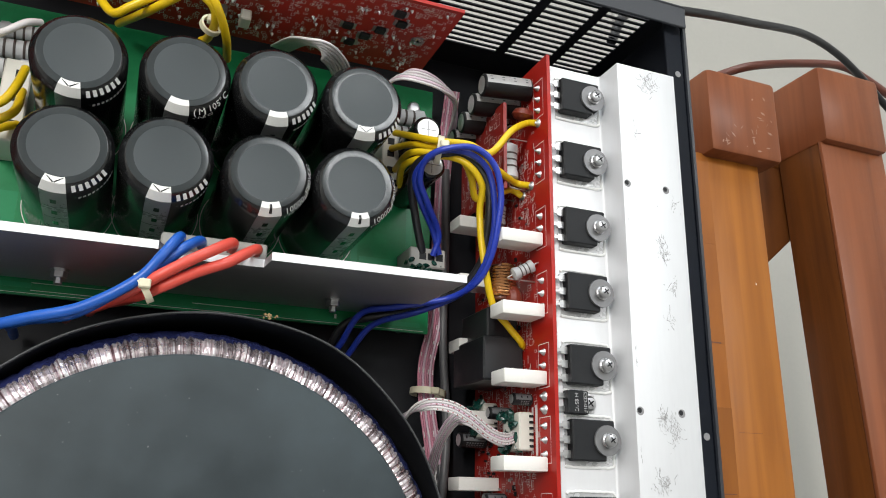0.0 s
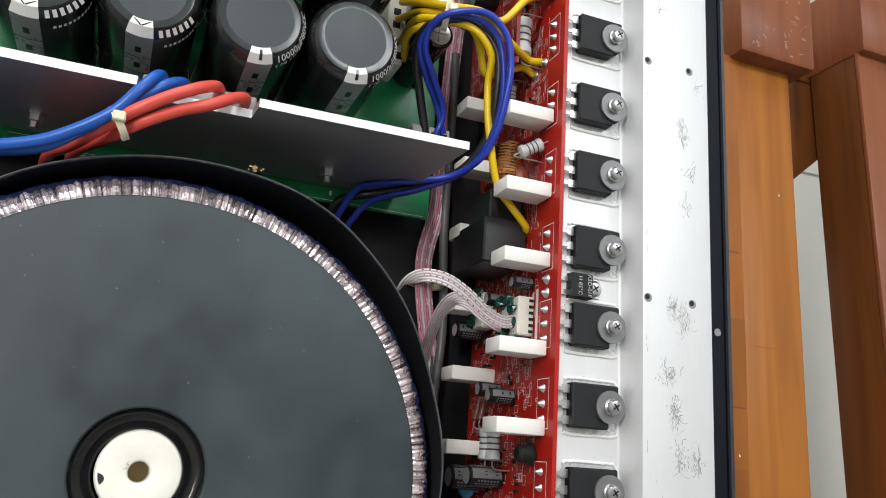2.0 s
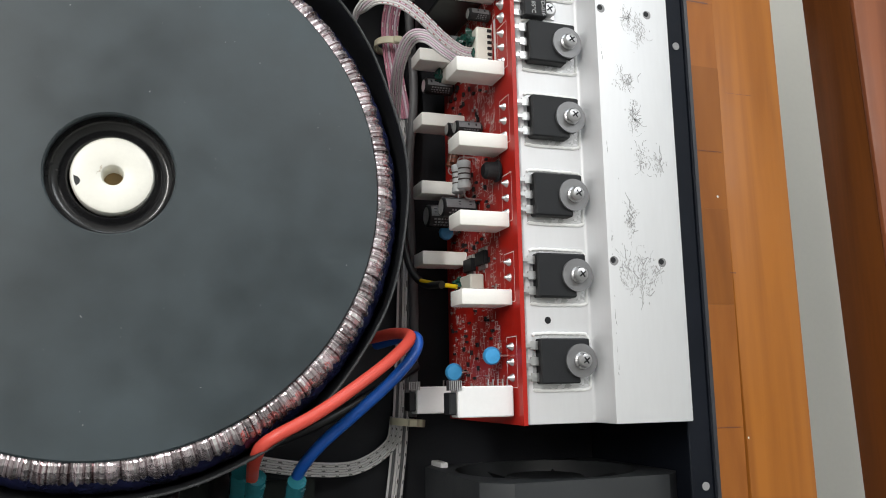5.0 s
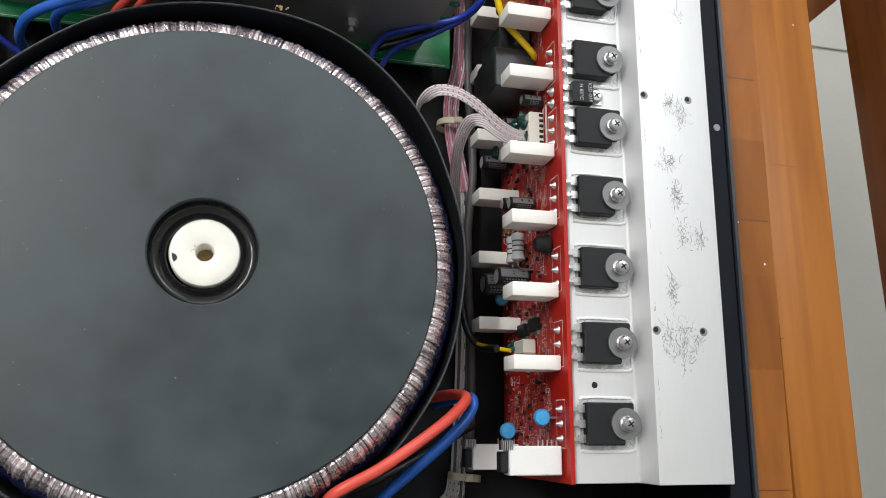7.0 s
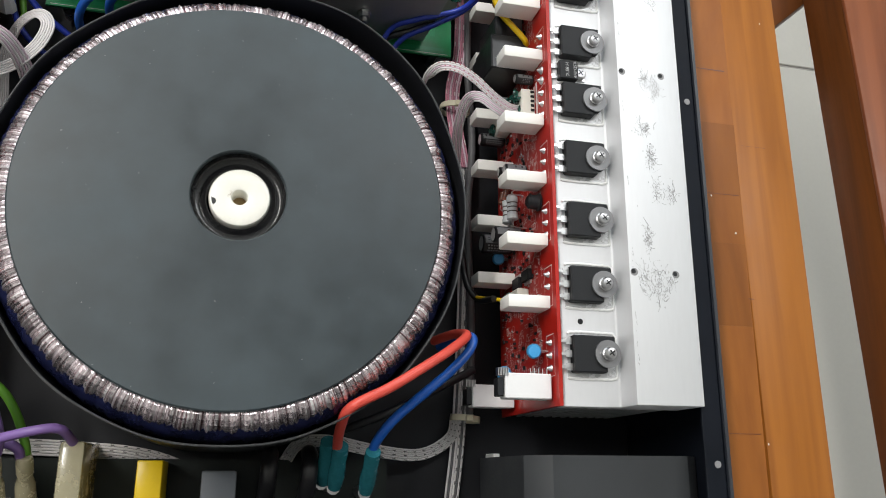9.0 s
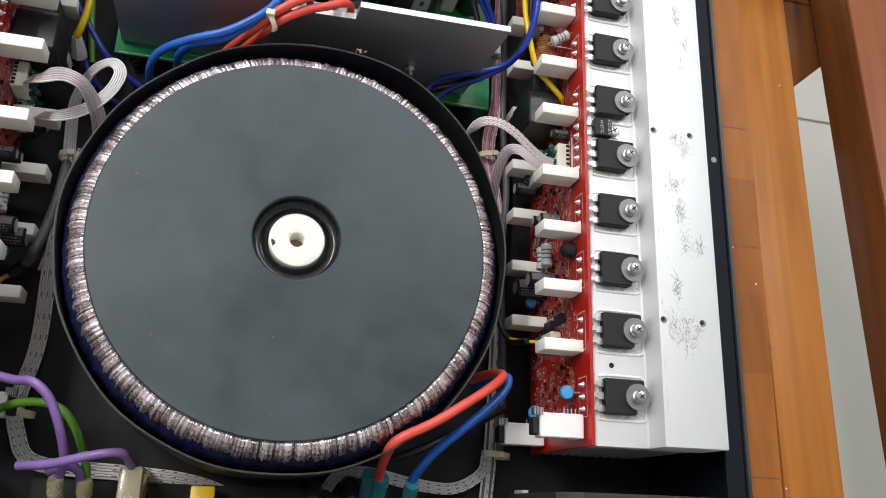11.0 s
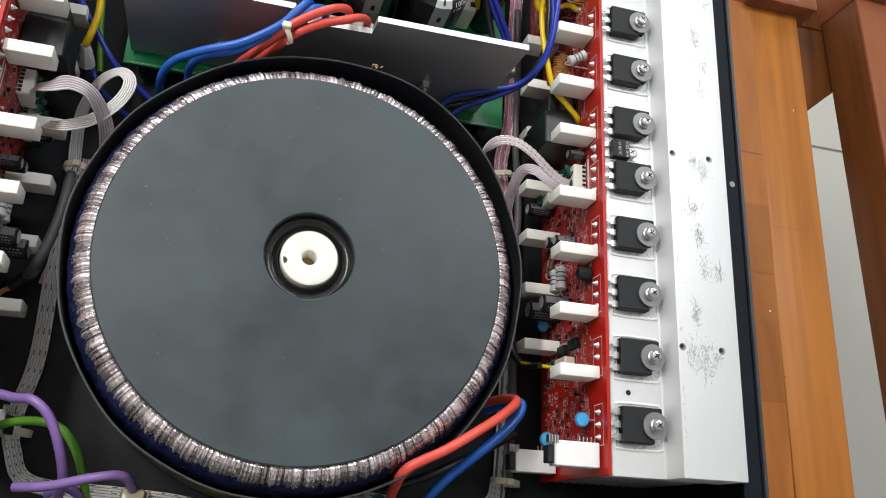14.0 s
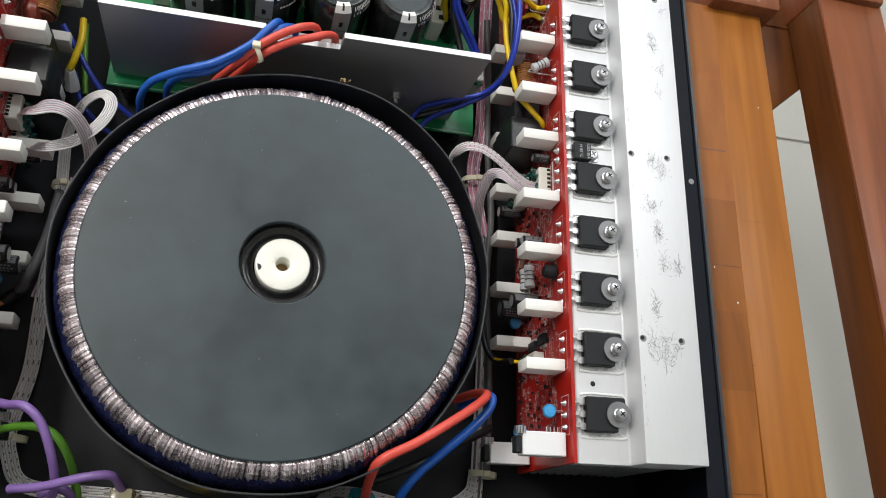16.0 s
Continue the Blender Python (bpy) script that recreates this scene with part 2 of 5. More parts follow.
streak_film(FILM, 70.0)
FILM_BLUE = material("blue_film_winding", (0.015, 0.019, 0.07), 0.28, 0.1, 0.4, 90, 500, 0.35, 0.3)
BAND = material("black_insulating_card", (0.014, 0.015, 0.017), 0.5, 0, 0.25, 50, 900, 0.15)
CARD_EDGE = material("worn_grey_card_edge", (0.05, 0.053, 0.056), 0.6, 0, 0.4, 60, 500, 0.2)
NYLON = material("ivory_nylon", (0.86, 0.845, 0.77), 0.4, 0, 0.06, 80, 900, 0.08)
BUSH_IN = material("yellowed_nylon", (0.3, 0.2, 0.09), 0.5)
CUP = material("glossy_black_plastic", (0.012, 0.012, 0.013), 0.22, 0, 0.1, 60, 600, 0.05)
WIRE = {
    "yellow": material("yellow_pvc", (0.78, 0.53, 0.01), 0.35, 0, 0.08, 90, 900, 0.06, rand=0.05),
    "blue": material("blue_pvc", (0.016, 0.04, 0.36), 0.33, 0, 0.1, 90, 900, 0.06, rand=0.12),
    "big_blue": material("bright_blue_pvc", (0.012, 0.1, 0.46), 0.35, 0, 0.1, 90, 900, 0.06),
    "red": material("red_pvc", (0.7, 0.085, 0.06), 0.38, 0, 0.08, 90, 900, 0.06),
    "black": material("black_pvc", (0.015, 0.015, 0.017), 0.38, 0, 0.1, 90, 900, 0.06),
    "grey": material("grey_pvc", (0.12, 0.12, 0.125), 0.45, 0, 0.1, 90, 900, 0.06),
    "purple": material("purple_pvc", (0.24, 0.14, 0.4), 0.4, 0, 0.08, 90, 900, 0.06),
    "green": material("green_pvc", (0.12, 0.33, 0.03), 0.4, 0, 0.08, 90, 900, 0.06),
    "white": material("white_pvc", (0.68, 0.66, 0.66), 0.42, 0, 0.06, 90, 900, 0.05, rand=0.08),
    "pink": material("pale_pink_pvc", (0.66, 0.52, 0.6), 0.42, 0, 0.06, 90, 900, 0.05, rand=0.12),
    "rose": material("pink_red_pvc", (0.56, 0.24, 0.32), 0.42, 0, 0.2, 140, 900, 0.05, rand=0.15),
    "orange": material("orange_pvc", (0.75, 0.28, 0.1), 0.42),
    "brown": material("brown_pvc", (0.14, 0.045, 0.03), 0.42),
}
DASH = material("dark_red_wire_print", (0.35, 0.08, 0.1), 0.5)
DASH_K = material("black_wire_print", (0.08, 0.08, 0.08), 0.5)
TIE = material("cream_nylon_tie", (0.75, 0.7, 0.52), 0.4, 0, 0.05)
CONN = material("cream_connector_plastic", (0.72, 0.71, 0.64), 0.45, 0, 0.05)
CONN_GREY = material("grey_connector_plastic", (0.34, 0.335, 0.31), 0.45, 0, 0.06)
CONN_WHITE = material("white_connector_plastic", (0.8, 0.8, 0.8), 0.45, 0, 0.04)
GLUE = material("dark_green_locking_glue", (0.006, 0.055, 0.042), 0.25, 0, 0.4, 200, 900, 0.6, 0.4)
BLUE_CERAMIC = material("blue_disc_lacquer", (0.06, 0.36, 0.72), 0.35, 0, 0.08)
FILM_CAP = material("brown_red_film_capacitor", (0.17, 0.03, 0.016), 0.35, 0, 0.1)
RES_GREY = material("grey_resistor_lacquer", (0.5, 0.52, 0.53), 0.45, 0, 0.08)
RES_BAND = material("dark_resistor_band", (0.06, 0.045, 0.04), 0.5)
COPPER = material("enamelled_copper", (0.5, 0.24, 0.1), 0.28, 0.9, 0.15, 200, 900, 0.1)
FERRITE = material("brown_ferrite_core", (0.14, 0.045, 0.025), 0.35)
SLEEVE = material("milky_clear_sleeve", (0.64, 0.58, 0.38), 0.25, 0, 0.08, 120, 900, 0.2, 0.4, trans=0.4)
TEAL = material("teal_shrink_sleeve", (0.03, 0.2, 0.24), 0.22, 0, 0.2, 200, 900, 0.4, 0.4)
YELLOW_BOX = material("yellow_film_capacitor", (0.85, 0.58, 0.01), 0.35, 0, 0.05)
GREY_BOX = material("slate_grey_plastic", (0.12, 0.135, 0.155), 0.5, 0, 0.06)
FAN = material("dark_grey_fan_plastic", (0.03, 0.033, 0.036), 0.5, 0, 0.1)
WOOD_A = wood_material("orange_brown_wood", (0.215, 0.06708, 0.01032), (0.3784, 0.1333, 0.02064), 0.4)
WOOD_B = wood_material("red_brown_wood", (0.1462, 0.043, 0.0172), (0.2408, 0.0774, 0.03096), 0.38)
WOOD_C = wood_material("dark_orange_wood", (0.2064, 0.06364, 0.01204), (0.3268, 0.1118, 0.02064), 0.45, (0.6, 0.12, 1), 0.16)
# Darkened to put the shade on the second rail's side into the colour.
WOOD_SHADED = wood_material("dark_stained_brown_wood", (0.07, 0.021, 0.005), (0.145, 0.045, 0.009), 0.45)
WOOD_SCUFF = material("pale_scuff", (0.34, 0.19, 0.13), 0.6)
TILE = material("cream_floor_tile", (0.43, 0.42, 0.385), 0.4, 0, 0.05, 4, 200, 0.02, 0.03)
GROUT = material("floor_grout", (0.3, 0.29, 0.27), 0.8)
PAINT = material("white_wall_paint", (0.8, 0.8, 0.78), 0.7, 0, 0.03, 3, 300, 0.05)

# ---- room ----
RF = -320.0
b = B()
box(b, -2300, 2300, -2300, 2300, RF - 60, RF - 2)
floor = solo("floor", b, GROUT, (0, 0, RF - 60), "cream tiled floor below the bench", "floor", kind="structure")
b = B()
box(b, -2300, 2300, -2300, 2300, 1800, 1860)
solo("ceiling", b, PAINT, (0, 0, 1800), "plain white ceiling", "ceiling", kind="structure")
for nm, r in (("wall_north", (-2300, 2300, 2300, 2360)), ("wall_south", (-2300, 2300, -2360, -2300)), ("wall_east", (2300, 2360, -2300, 2300)), ("wall_west", (-2360, -2300, -2300, 2300))):
    b = B()
    box(b, *r, RF, 1800)
    solo(nm, b, PAINT, ((r[0] + r[1]) / 2, (r[2] + r[3]) / 2, RF), "plain white painted wall", "wall", kind="structure")
# Frame made up round the north lamp; no window is seen there.
lamp_frame = thing("window_1", (-300, 2296, 500), "made-up white frame round the unseen north lamp", "window", kind="structure")
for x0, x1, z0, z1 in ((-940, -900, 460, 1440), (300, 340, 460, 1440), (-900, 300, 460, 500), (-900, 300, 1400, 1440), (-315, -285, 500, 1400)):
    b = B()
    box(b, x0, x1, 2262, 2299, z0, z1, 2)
    part("window_frame", b, PAINT, lamp_frame)
# Housings for the unseen ceiling lamp and the added fill lamp.
for lx, ly, sx, sy in ((-1000, 750, 125, 600), (900, 1000, 600, 125)):
    lf = thing("ceiling_light", (lx, ly, 1785), "white housing of an unseen ceiling lamp", "lamp", "ceiling lamps")
    b = B()
    box(b, lx - sx - 10, lx + sx + 10, ly - sy - 10, ly + sy + 10, 1788, 1800, 3)
    part("housing", b, PAINT, lf)

# ---- wooden bench ----
bench = thing("wooden_bench", (280, 100, RF), "varnished orange-brown wooden bench with square post blocks", "bench")


def skew_box(bm, x0, x1, k0, k1, y0, y1, z0, z1, bevel):
    """A long bar whose two sides run slightly askew: x grows by k for each unit of y."""
    for v in box(bm, x0, x1, y0, y1, z0, z1):
        v.co.x += (k0 if v.co.x == x0 else k1) * v.co.y
    if bevel:
        bmesh.ops.bevel(bm, geom=list(bm.edges), offset=bevel, segments=2, affect="EDGES", profile=0.5)


b = B()
box(b, -290, 230, -330, 220, -24, 12, 2)
part("seat", b, WOOD_A, bench)
RAIL_Z = 48.0
b = B()
skew_box(b, 266.2, 303.3, 0.006, -0.0085, -760, 224, -24, RAIL_Z, 1.2)
part("rail", b, WOOD_A, bench, "orange-brown varnished rail")
JOINTS = (224, 171, 117, 84, 42, 14, -31, -86, -140, -215, -305, -410, -530, -640, -760)
for ya, yb in zip(JOINTS, JOINTS[1:]):
    b = B()
    skew_box(b, 231, 266.15, 0.0, 0.006, yb + 0.04, ya, -24, RAIL_Z - 0.05 - rnd.uniform(0, 0.1), 0)
    part("rail_block", b, WOOD_C, bench, "darker glued-on strip block")
b = B()
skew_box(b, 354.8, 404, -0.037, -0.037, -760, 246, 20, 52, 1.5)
rl = part("rail", b, WOOD_SHADED, bench, "brown varnished rail")
b = B()
skew_box(b, 354.3, 404.5, -0.037, -0.037, -760, 246, 52.05, 55, 1.0)
part("top_board", b, WOOD_B, rl, "red-brown top board")
for x0, x1, y0, y1, z1 in ((261, 311, 222.5, 273, 58), (344.5, 395, 243.5, 293, 60)):
    b = B()
    box(b, x0, x1, y0, y1, -10, z1, 3, 2)
    part("post_block", b, WOOD_B, bench, "worn red-brown square block")
    b = B()
    box(b, x0 + 6, x1 - 6, y0 + 6, y1 - 6, RF, -10.5, 2)
    part("leg", b, WOOD_B, bench)
b = B()
u = Vector((0.769, 0.64, 0))
w_ = Vector((-0.64, 0.769, 0)) * 62
q = [Vector((312, 161, 0)), Vector((312, 161, 0)) + u * 150]
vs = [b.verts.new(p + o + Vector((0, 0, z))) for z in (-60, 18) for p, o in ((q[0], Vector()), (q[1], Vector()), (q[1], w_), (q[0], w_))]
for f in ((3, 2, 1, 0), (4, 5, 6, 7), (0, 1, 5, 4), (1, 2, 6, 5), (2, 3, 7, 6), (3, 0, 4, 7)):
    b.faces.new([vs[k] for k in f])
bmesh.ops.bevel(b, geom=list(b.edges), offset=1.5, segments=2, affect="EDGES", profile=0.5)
# Brace and crossbar share the brown that has the rail's shade painted in.
part("brace", b, WOOD_SHADED, bench, "diagonal brown brace")
b = B()
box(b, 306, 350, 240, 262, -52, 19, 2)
part("crossbar", b, WOOD_SHADED, bench)
for sy in (-310, 200):
    b = B()
    box(b, -270, -220, sy - 20, sy + 20, RF, -25, 2)
    part("leg", b, WOOD_A, bench)
b = B()
box(b, 250, 300, -750, -700, RF, -24.5, 2)
part("leg", b, WOOD_A, bench)
b = B()
box(b, 386, 426, -750, -700, RF, 19.5, 2)
part("leg", b, WOOD_B, bench)


def cable(name, pts, r, mat, label, category="cable", group="", n=9, seg=14, parent=None):
    bm = B()
    tube(bm, spline(pts, n), r, seg)
    if parent:
        return part(name, bm, mat, parent)
    return solo(name, bm, mat, pts[0], label, category, group)


b = B()
for k in range(26):
    cx, cy = (rnd.uniform(266, 308), rnd.uniform(226, 240)) if k < 15 else (rnd.uniform(292, 308), rnd.uniform(238, 262))
    w, L, an = rnd.uniform(0.2, 0.9), rnd.uniform(0.5, 2.2), rnd.uniform(0, 3.14)
    c, d = math.cos(an), math.sin(an)
    b.faces.new([b.verts.new((cx + c * u - d * v, cy + d * u + c * v, 58.04)) for u, v in ((-L, -w * 0.4), (0, -w), (L, -w * 0.3), (L * 0.6, w * 0.6), (-L * 0.5, w * 0.5))])
part("scuffs", b, WOOD_SCUFF, bench, "pale scuff marks", smooth=False)["kind"] = "stuff"
b = B()
for cx, cy, g in ((261, 20, 0.55), (248, 40.5, 0.45), (268, -91, 0.45), (291, 152, 0.4)):
    b.faces.new([b.verts.new((cx + g * math.cos(q), cy + 1.3 * g * math.sin(q), RAIL_Z + 0.06)) for q in (0.2, 1.3, 2.2, 3.4, 4.5, 5.5)])
part("paint_speck", b, CAP_WHITE, bench, "pale paint specks", smooth=False)["kind"] = "stuff"
b = B()
for x0, x1, cy, g in ((246, 263.5, 117.2, 0.5), (244, 265, 41.9, 0.28), (243, 264, -86.1, 0.25), (264.5, 268, -16, 0.35), (270, 285, 72, 0.15)):
    b.faces.new([b.verts.new(q) for q in ((x0, cy - g * 0.4, RAIL_Z + 0.06), (x1, cy - g, RAIL_Z + 0.06), (x1, cy + g * 0.6, RAIL_Z + 0.06), (x0, cy + g * 0.4, RAIL_Z + 0.06))])
part("wood_scar", b, FERRITE, bench, "dark joint scars in the wood", smooth=False)["kind"] = "stuff"
cable("mains_cable", [(190,264.5,70),(206,290,62),(236,306,54),(270,316,48),(322,331,35),(382,347,20),(424,347,10),(461,338,0),(486,325,-5),(530,300,-12)], 2.6, WIRE["black"], "thick black power cord behind the bench", n=9, seg=14)
cable("brown_cable", [(322,316,-26),(351,331,-20),(368,335,-10),(412,347,-10),(452,354,-10),(479,347,-10),(512,333,-10)], 3.0, WIRE["brown"], "thin brown cord lying behind the bench posts", n=9)

# ---- chassis ----
CF = 20.0
chassis = thing("amplifier_case", (0, 60, 12), "open black steel amplifier case with slotted rear panel", "amplifier case")
b = B()
box(b, -204, 204, -152, 262, 12.2, CF, 0.5)
part("base_panel", b, BLACK_STEEL, chassis)
for s in (-1, 1):
    b = B()
    box(b, min(s * 204.3, s * 206), max(s * 204.3, s * 206), -152, 264, 12.2, 106.9, 0.3)
    box(b, min(s * 195, s * 204), max(s * 195, s * 204), -152, 262, 104.6, 106.2, 0.3)
    sp = part("side_panel", b, SIDE_STEEL, chassis)
    b = B()
    box(b, min(s * 204.7, s * 206.2), max(s * 204.7, s * 206.2), -152, 264, 106.95, 107.4)
    part("panel_edge", b, LIP_STEEL, sp, "lighter grey top edge")
    for hy in (229, 63, -102):
        b = B()
        cyl(b, (s * 200.5, hy, 106.3), (s * 200.5, hy, 106.6), 1.5, 16)
        part("screw_hole", b, SCRATCH, sp, "small screw hole")
b = B()
box(b, -204, 204, -153.6, -152, 12.2, 111)
part("front_panel", b, BLACK_STEEL, chassis)

# rear panel: solid strips with three columns of slots, then the slats
COLS = ((94, 138), (143, 167), (172, 194))
SZ0, SZ1, NS = 40.0, 101.0, 14
b = B()
box(b, -204, 204, 262.4, 263.1, 12.2, SZ0)
box(b, -204, 204, 262.4, 263.1, SZ1, 111)
rp = part("rear_panel", b, BLACK_STEEL, chassis)
xs = [-204, -194, -172, -167, -143, -138, -94, 94, 138, 143, 167, 172, 194, 204]
for k in range(0, len(xs), 2):
    b = B()
    box(b, xs[k], xs[k + 1], 262.4, 263.1, SZ0, SZ1)
    part("panel_strip", b, BLACK_STEEL, rp)
pitch = (SZ1 - SZ0) / NS
for s in (-1, 1):
    for c0, c1 in COLS:
        b = B()
        a0, a1 = min(s * c0, s * c1), max(s * c0, s * c1)
        box(b, a0, a1, 262.4, 263.1, 0, pitch * 0.36)
        first = None
        for k in range(NS):
            z = SZ0 + pitch * (k + 0.5)
            if first is None:
                for v in b.verts:
                    v.co.z += z
                first = part("slat", b, BLACK_STEEL, rp)
            else:
                again(first, rp, (0, 0, pitch * k))
# Folded lip takes the lighter steel to stand in for light from above.
b = B()
box(b, -204, 204, 252, 264, 109.4, 110.9, 0.4)
part("rear_lip", b, LIP_STEEL, chassis, "folded lip, lit tone put into its grey")

# ---- heatsinks with ledge, raised block and fins ----
SCREW_Y = (207.5, 177.0, 147.0, 118.6, 88.8, 59.6, 30.8, 1.7, -27.4, -57.4)
HY0, HY1 = -79.0, 223.0


def heatsink(s):
    hs = thing("heatsink", (s * 165, 72, CF), "milled bare aluminium heatsink with a raised block and fins", "heatsink", "heatsinks")
    b = B()
    prof = [(136, 90), (136, 98.2), (161.4, 98.2), (162.2, 99), (162.2, 112.5), (193, 112.5), (193, 90)]
    prev = []
    for y in (HY0, HY1):
        prev.append([b.verts.new((s * x, y, z)) for x, z in prof])
    n = len(prof)
    for k in range(n):
        b.faces.new((prev[0][k], prev[0][(k + 1) % n], prev[1][(k + 1) % n], prev[1][k]))
    b.faces.new(prev[0])
    b.faces.new(list(reversed(prev[1])))
    bmesh.ops.recalc_face_normals(b, faces=b.faces)
    bmesh.ops.bevel(b, geom=list(b.edges), offset=0.5, segments=2, affect="EDGES", profile=0.5)
    body = part("body", b, ALU, hs)
    b = B()
    box(b, s * 139 - 0.8, s * 139 + 0.8, HY0 + 1, HY1 - 1, CF, 89.8, 0.2)
    f0 = part("fin", b, ALU_DULL, hs)
    for k in range(1, 12):
        again(f0, hs, (s * 4.8 * k, 0, 0))
    for hx in (164.4, 184):
        for hy in (165.8, 70.8, -23.2):
            # Hole drawn flat: grey disc with an offset dark disc for its shade.
            b = B()
            lathe(b, [(1.7, 0.03), (1.5, 0.05), (0.01, 0.05)], (s * hx, hy, 112.5), (0, 0, 1), 16, False)
            dh = part("drilled_hole", b, SCRATCH, hs, "drilled hole")
            b = B()
            lathe(b, [(1.05, 0.08), (0.01, 0.08)], (s * hx - 0.35, hy + 0.25, 112.5), (0, 0, 1), 14, False)
            part("hole_bottom", b, EPOXY, dh, "offset dark disc for the hole's shade")
    # Flat black disc in place of this hole's shaded inside.
    b = B()
    lathe(b, [(1.25, 0.1), (0.01, 0.1)], (s * 145, -43, 98.2), (0, 0, 1), 14, False)
    part("drilled_hole", b, EPOXY, hs, "flat dark disc for a hole's shade")
    # wandering scratch groups on the block
    b, worn = B(), B()
    for cx, cy, sx, sy, n in ((178, 216, 3.2, 2.6, 26), (180.5, 138, 1.6, 4.0, 22), (185, 122, 0.9, 3.0, 8), (182, 108, 1.4, 3.0, 8), (175, 68.5, 1.3, 3.0, 22), (180, 64, 1.5, 4.6, 26), (173, 44, 3.0, 2.4, 22), (176, 30, 1.5, 4.2, 28), (178.5, 14, 2.0, 3.8, 22), (185, 13, 1.5, 3.8, 18), (172, -8, 1.4, 4.4, 28), (169.3, -26, 1.9, 4.6, 26), (175.5, -28, 2.4, 5.4, 40), (181.5, -27, 1.2, 2.4, 12), (187, 160, 0.6, 2.4, 4), (170, 190, 0.8, 4.0, 4)):
        for k in range(int(n * 1.35)):
            x, y = cx + rnd.gauss(0, sx * 0.8), cy + rnd.gauss(0, sy * 0.75)
            a = rnd.choice((1.45, 1.7, 4.6, 4.85)) + rnd.gauss(0, 0.45)
            wide = rnd.choice((0.07, 0.1, 0.13, 0.2))
            for j in range(rnd.randint(2, 6)):
                a += rnd.gauss(0, 0.38)
                L = rnd.uniform(0.35, 1.1)
                dx, dy, w = math.cos(a) * L, math.sin(a) * L, wide * rnd.uniform(0.6, 1.2)
                nx, ny = -math.sin(a) * w / 2, math.cos(a) * w / 2
                if not (163.5 < x + dx < 192):
                    break
                vs = [b.verts.new((s * u, v, 112.53)) for u, v in ((x + nx, y + ny), (x - nx, y - ny), (x + dx - nx, y + dy - ny), (x + dx + nx, y + dy + ny))]
                b.faces.new(vs if s > 0 else vs[::-1])
                x, y = x + dx, y + dy
        for k in range(int(n * 2.2)):
            x, y, g = cx + rnd.gauss(0, sx * 0.8), cy + rnd.gauss(0, sy * 0.75), rnd.uniform(0.12, 0.42)
            if 164 < x < 191.5:
                vs = [worn.verts.new((s * (x + g * rnd.uniform(0.4, 1) * math.cos(q * 1.047)), y + 1.6 * g * rnd.uniform(0.4, 1) * math.sin(q * 1.047), 112.52)) for q in range(6)]
                worn.faces.new(vs if s > 0 else vs[::-1])
    part("worn_fleck", worn, WORN, hs, "dull grey worn flecks", smooth=False)["kind"] = "stuff"
    # short scuffs along the block's inner edge and a few nicks
    for k in range(46):
        x, y, L, w = 163.7 + abs(rnd.gauss(0, 0.25)), rnd.choice((-60, -48, -12, 18, 55, 92, 150)) + rnd.gauss(0, 5), rnd.uniform(0.4, 2.4), rnd.uniform(0.08, 0.22)
        if k > 37:
            x, y, L, w = rnd.uniform(166, 191), rnd.uniform(HY0 + 4, HY1 - 4), rnd.uniform(0.3, 0.7), rnd.uniform(0.2, 0.4)
        vs = [b.verts.new((s * u, v, 112.53)) for u, v in ((x, y), (x + w, y), (x + w * 0.8, y + L), (x + w * 0.1, y + L * 0.9))]
        b.faces.new(vs if s > 0 else vs[::-1])
    sc = part("scuffing", b, SCRATCH, hs, "fine dark scratches", smooth=False)
    sc["kind"] = "stuff"
    return hs


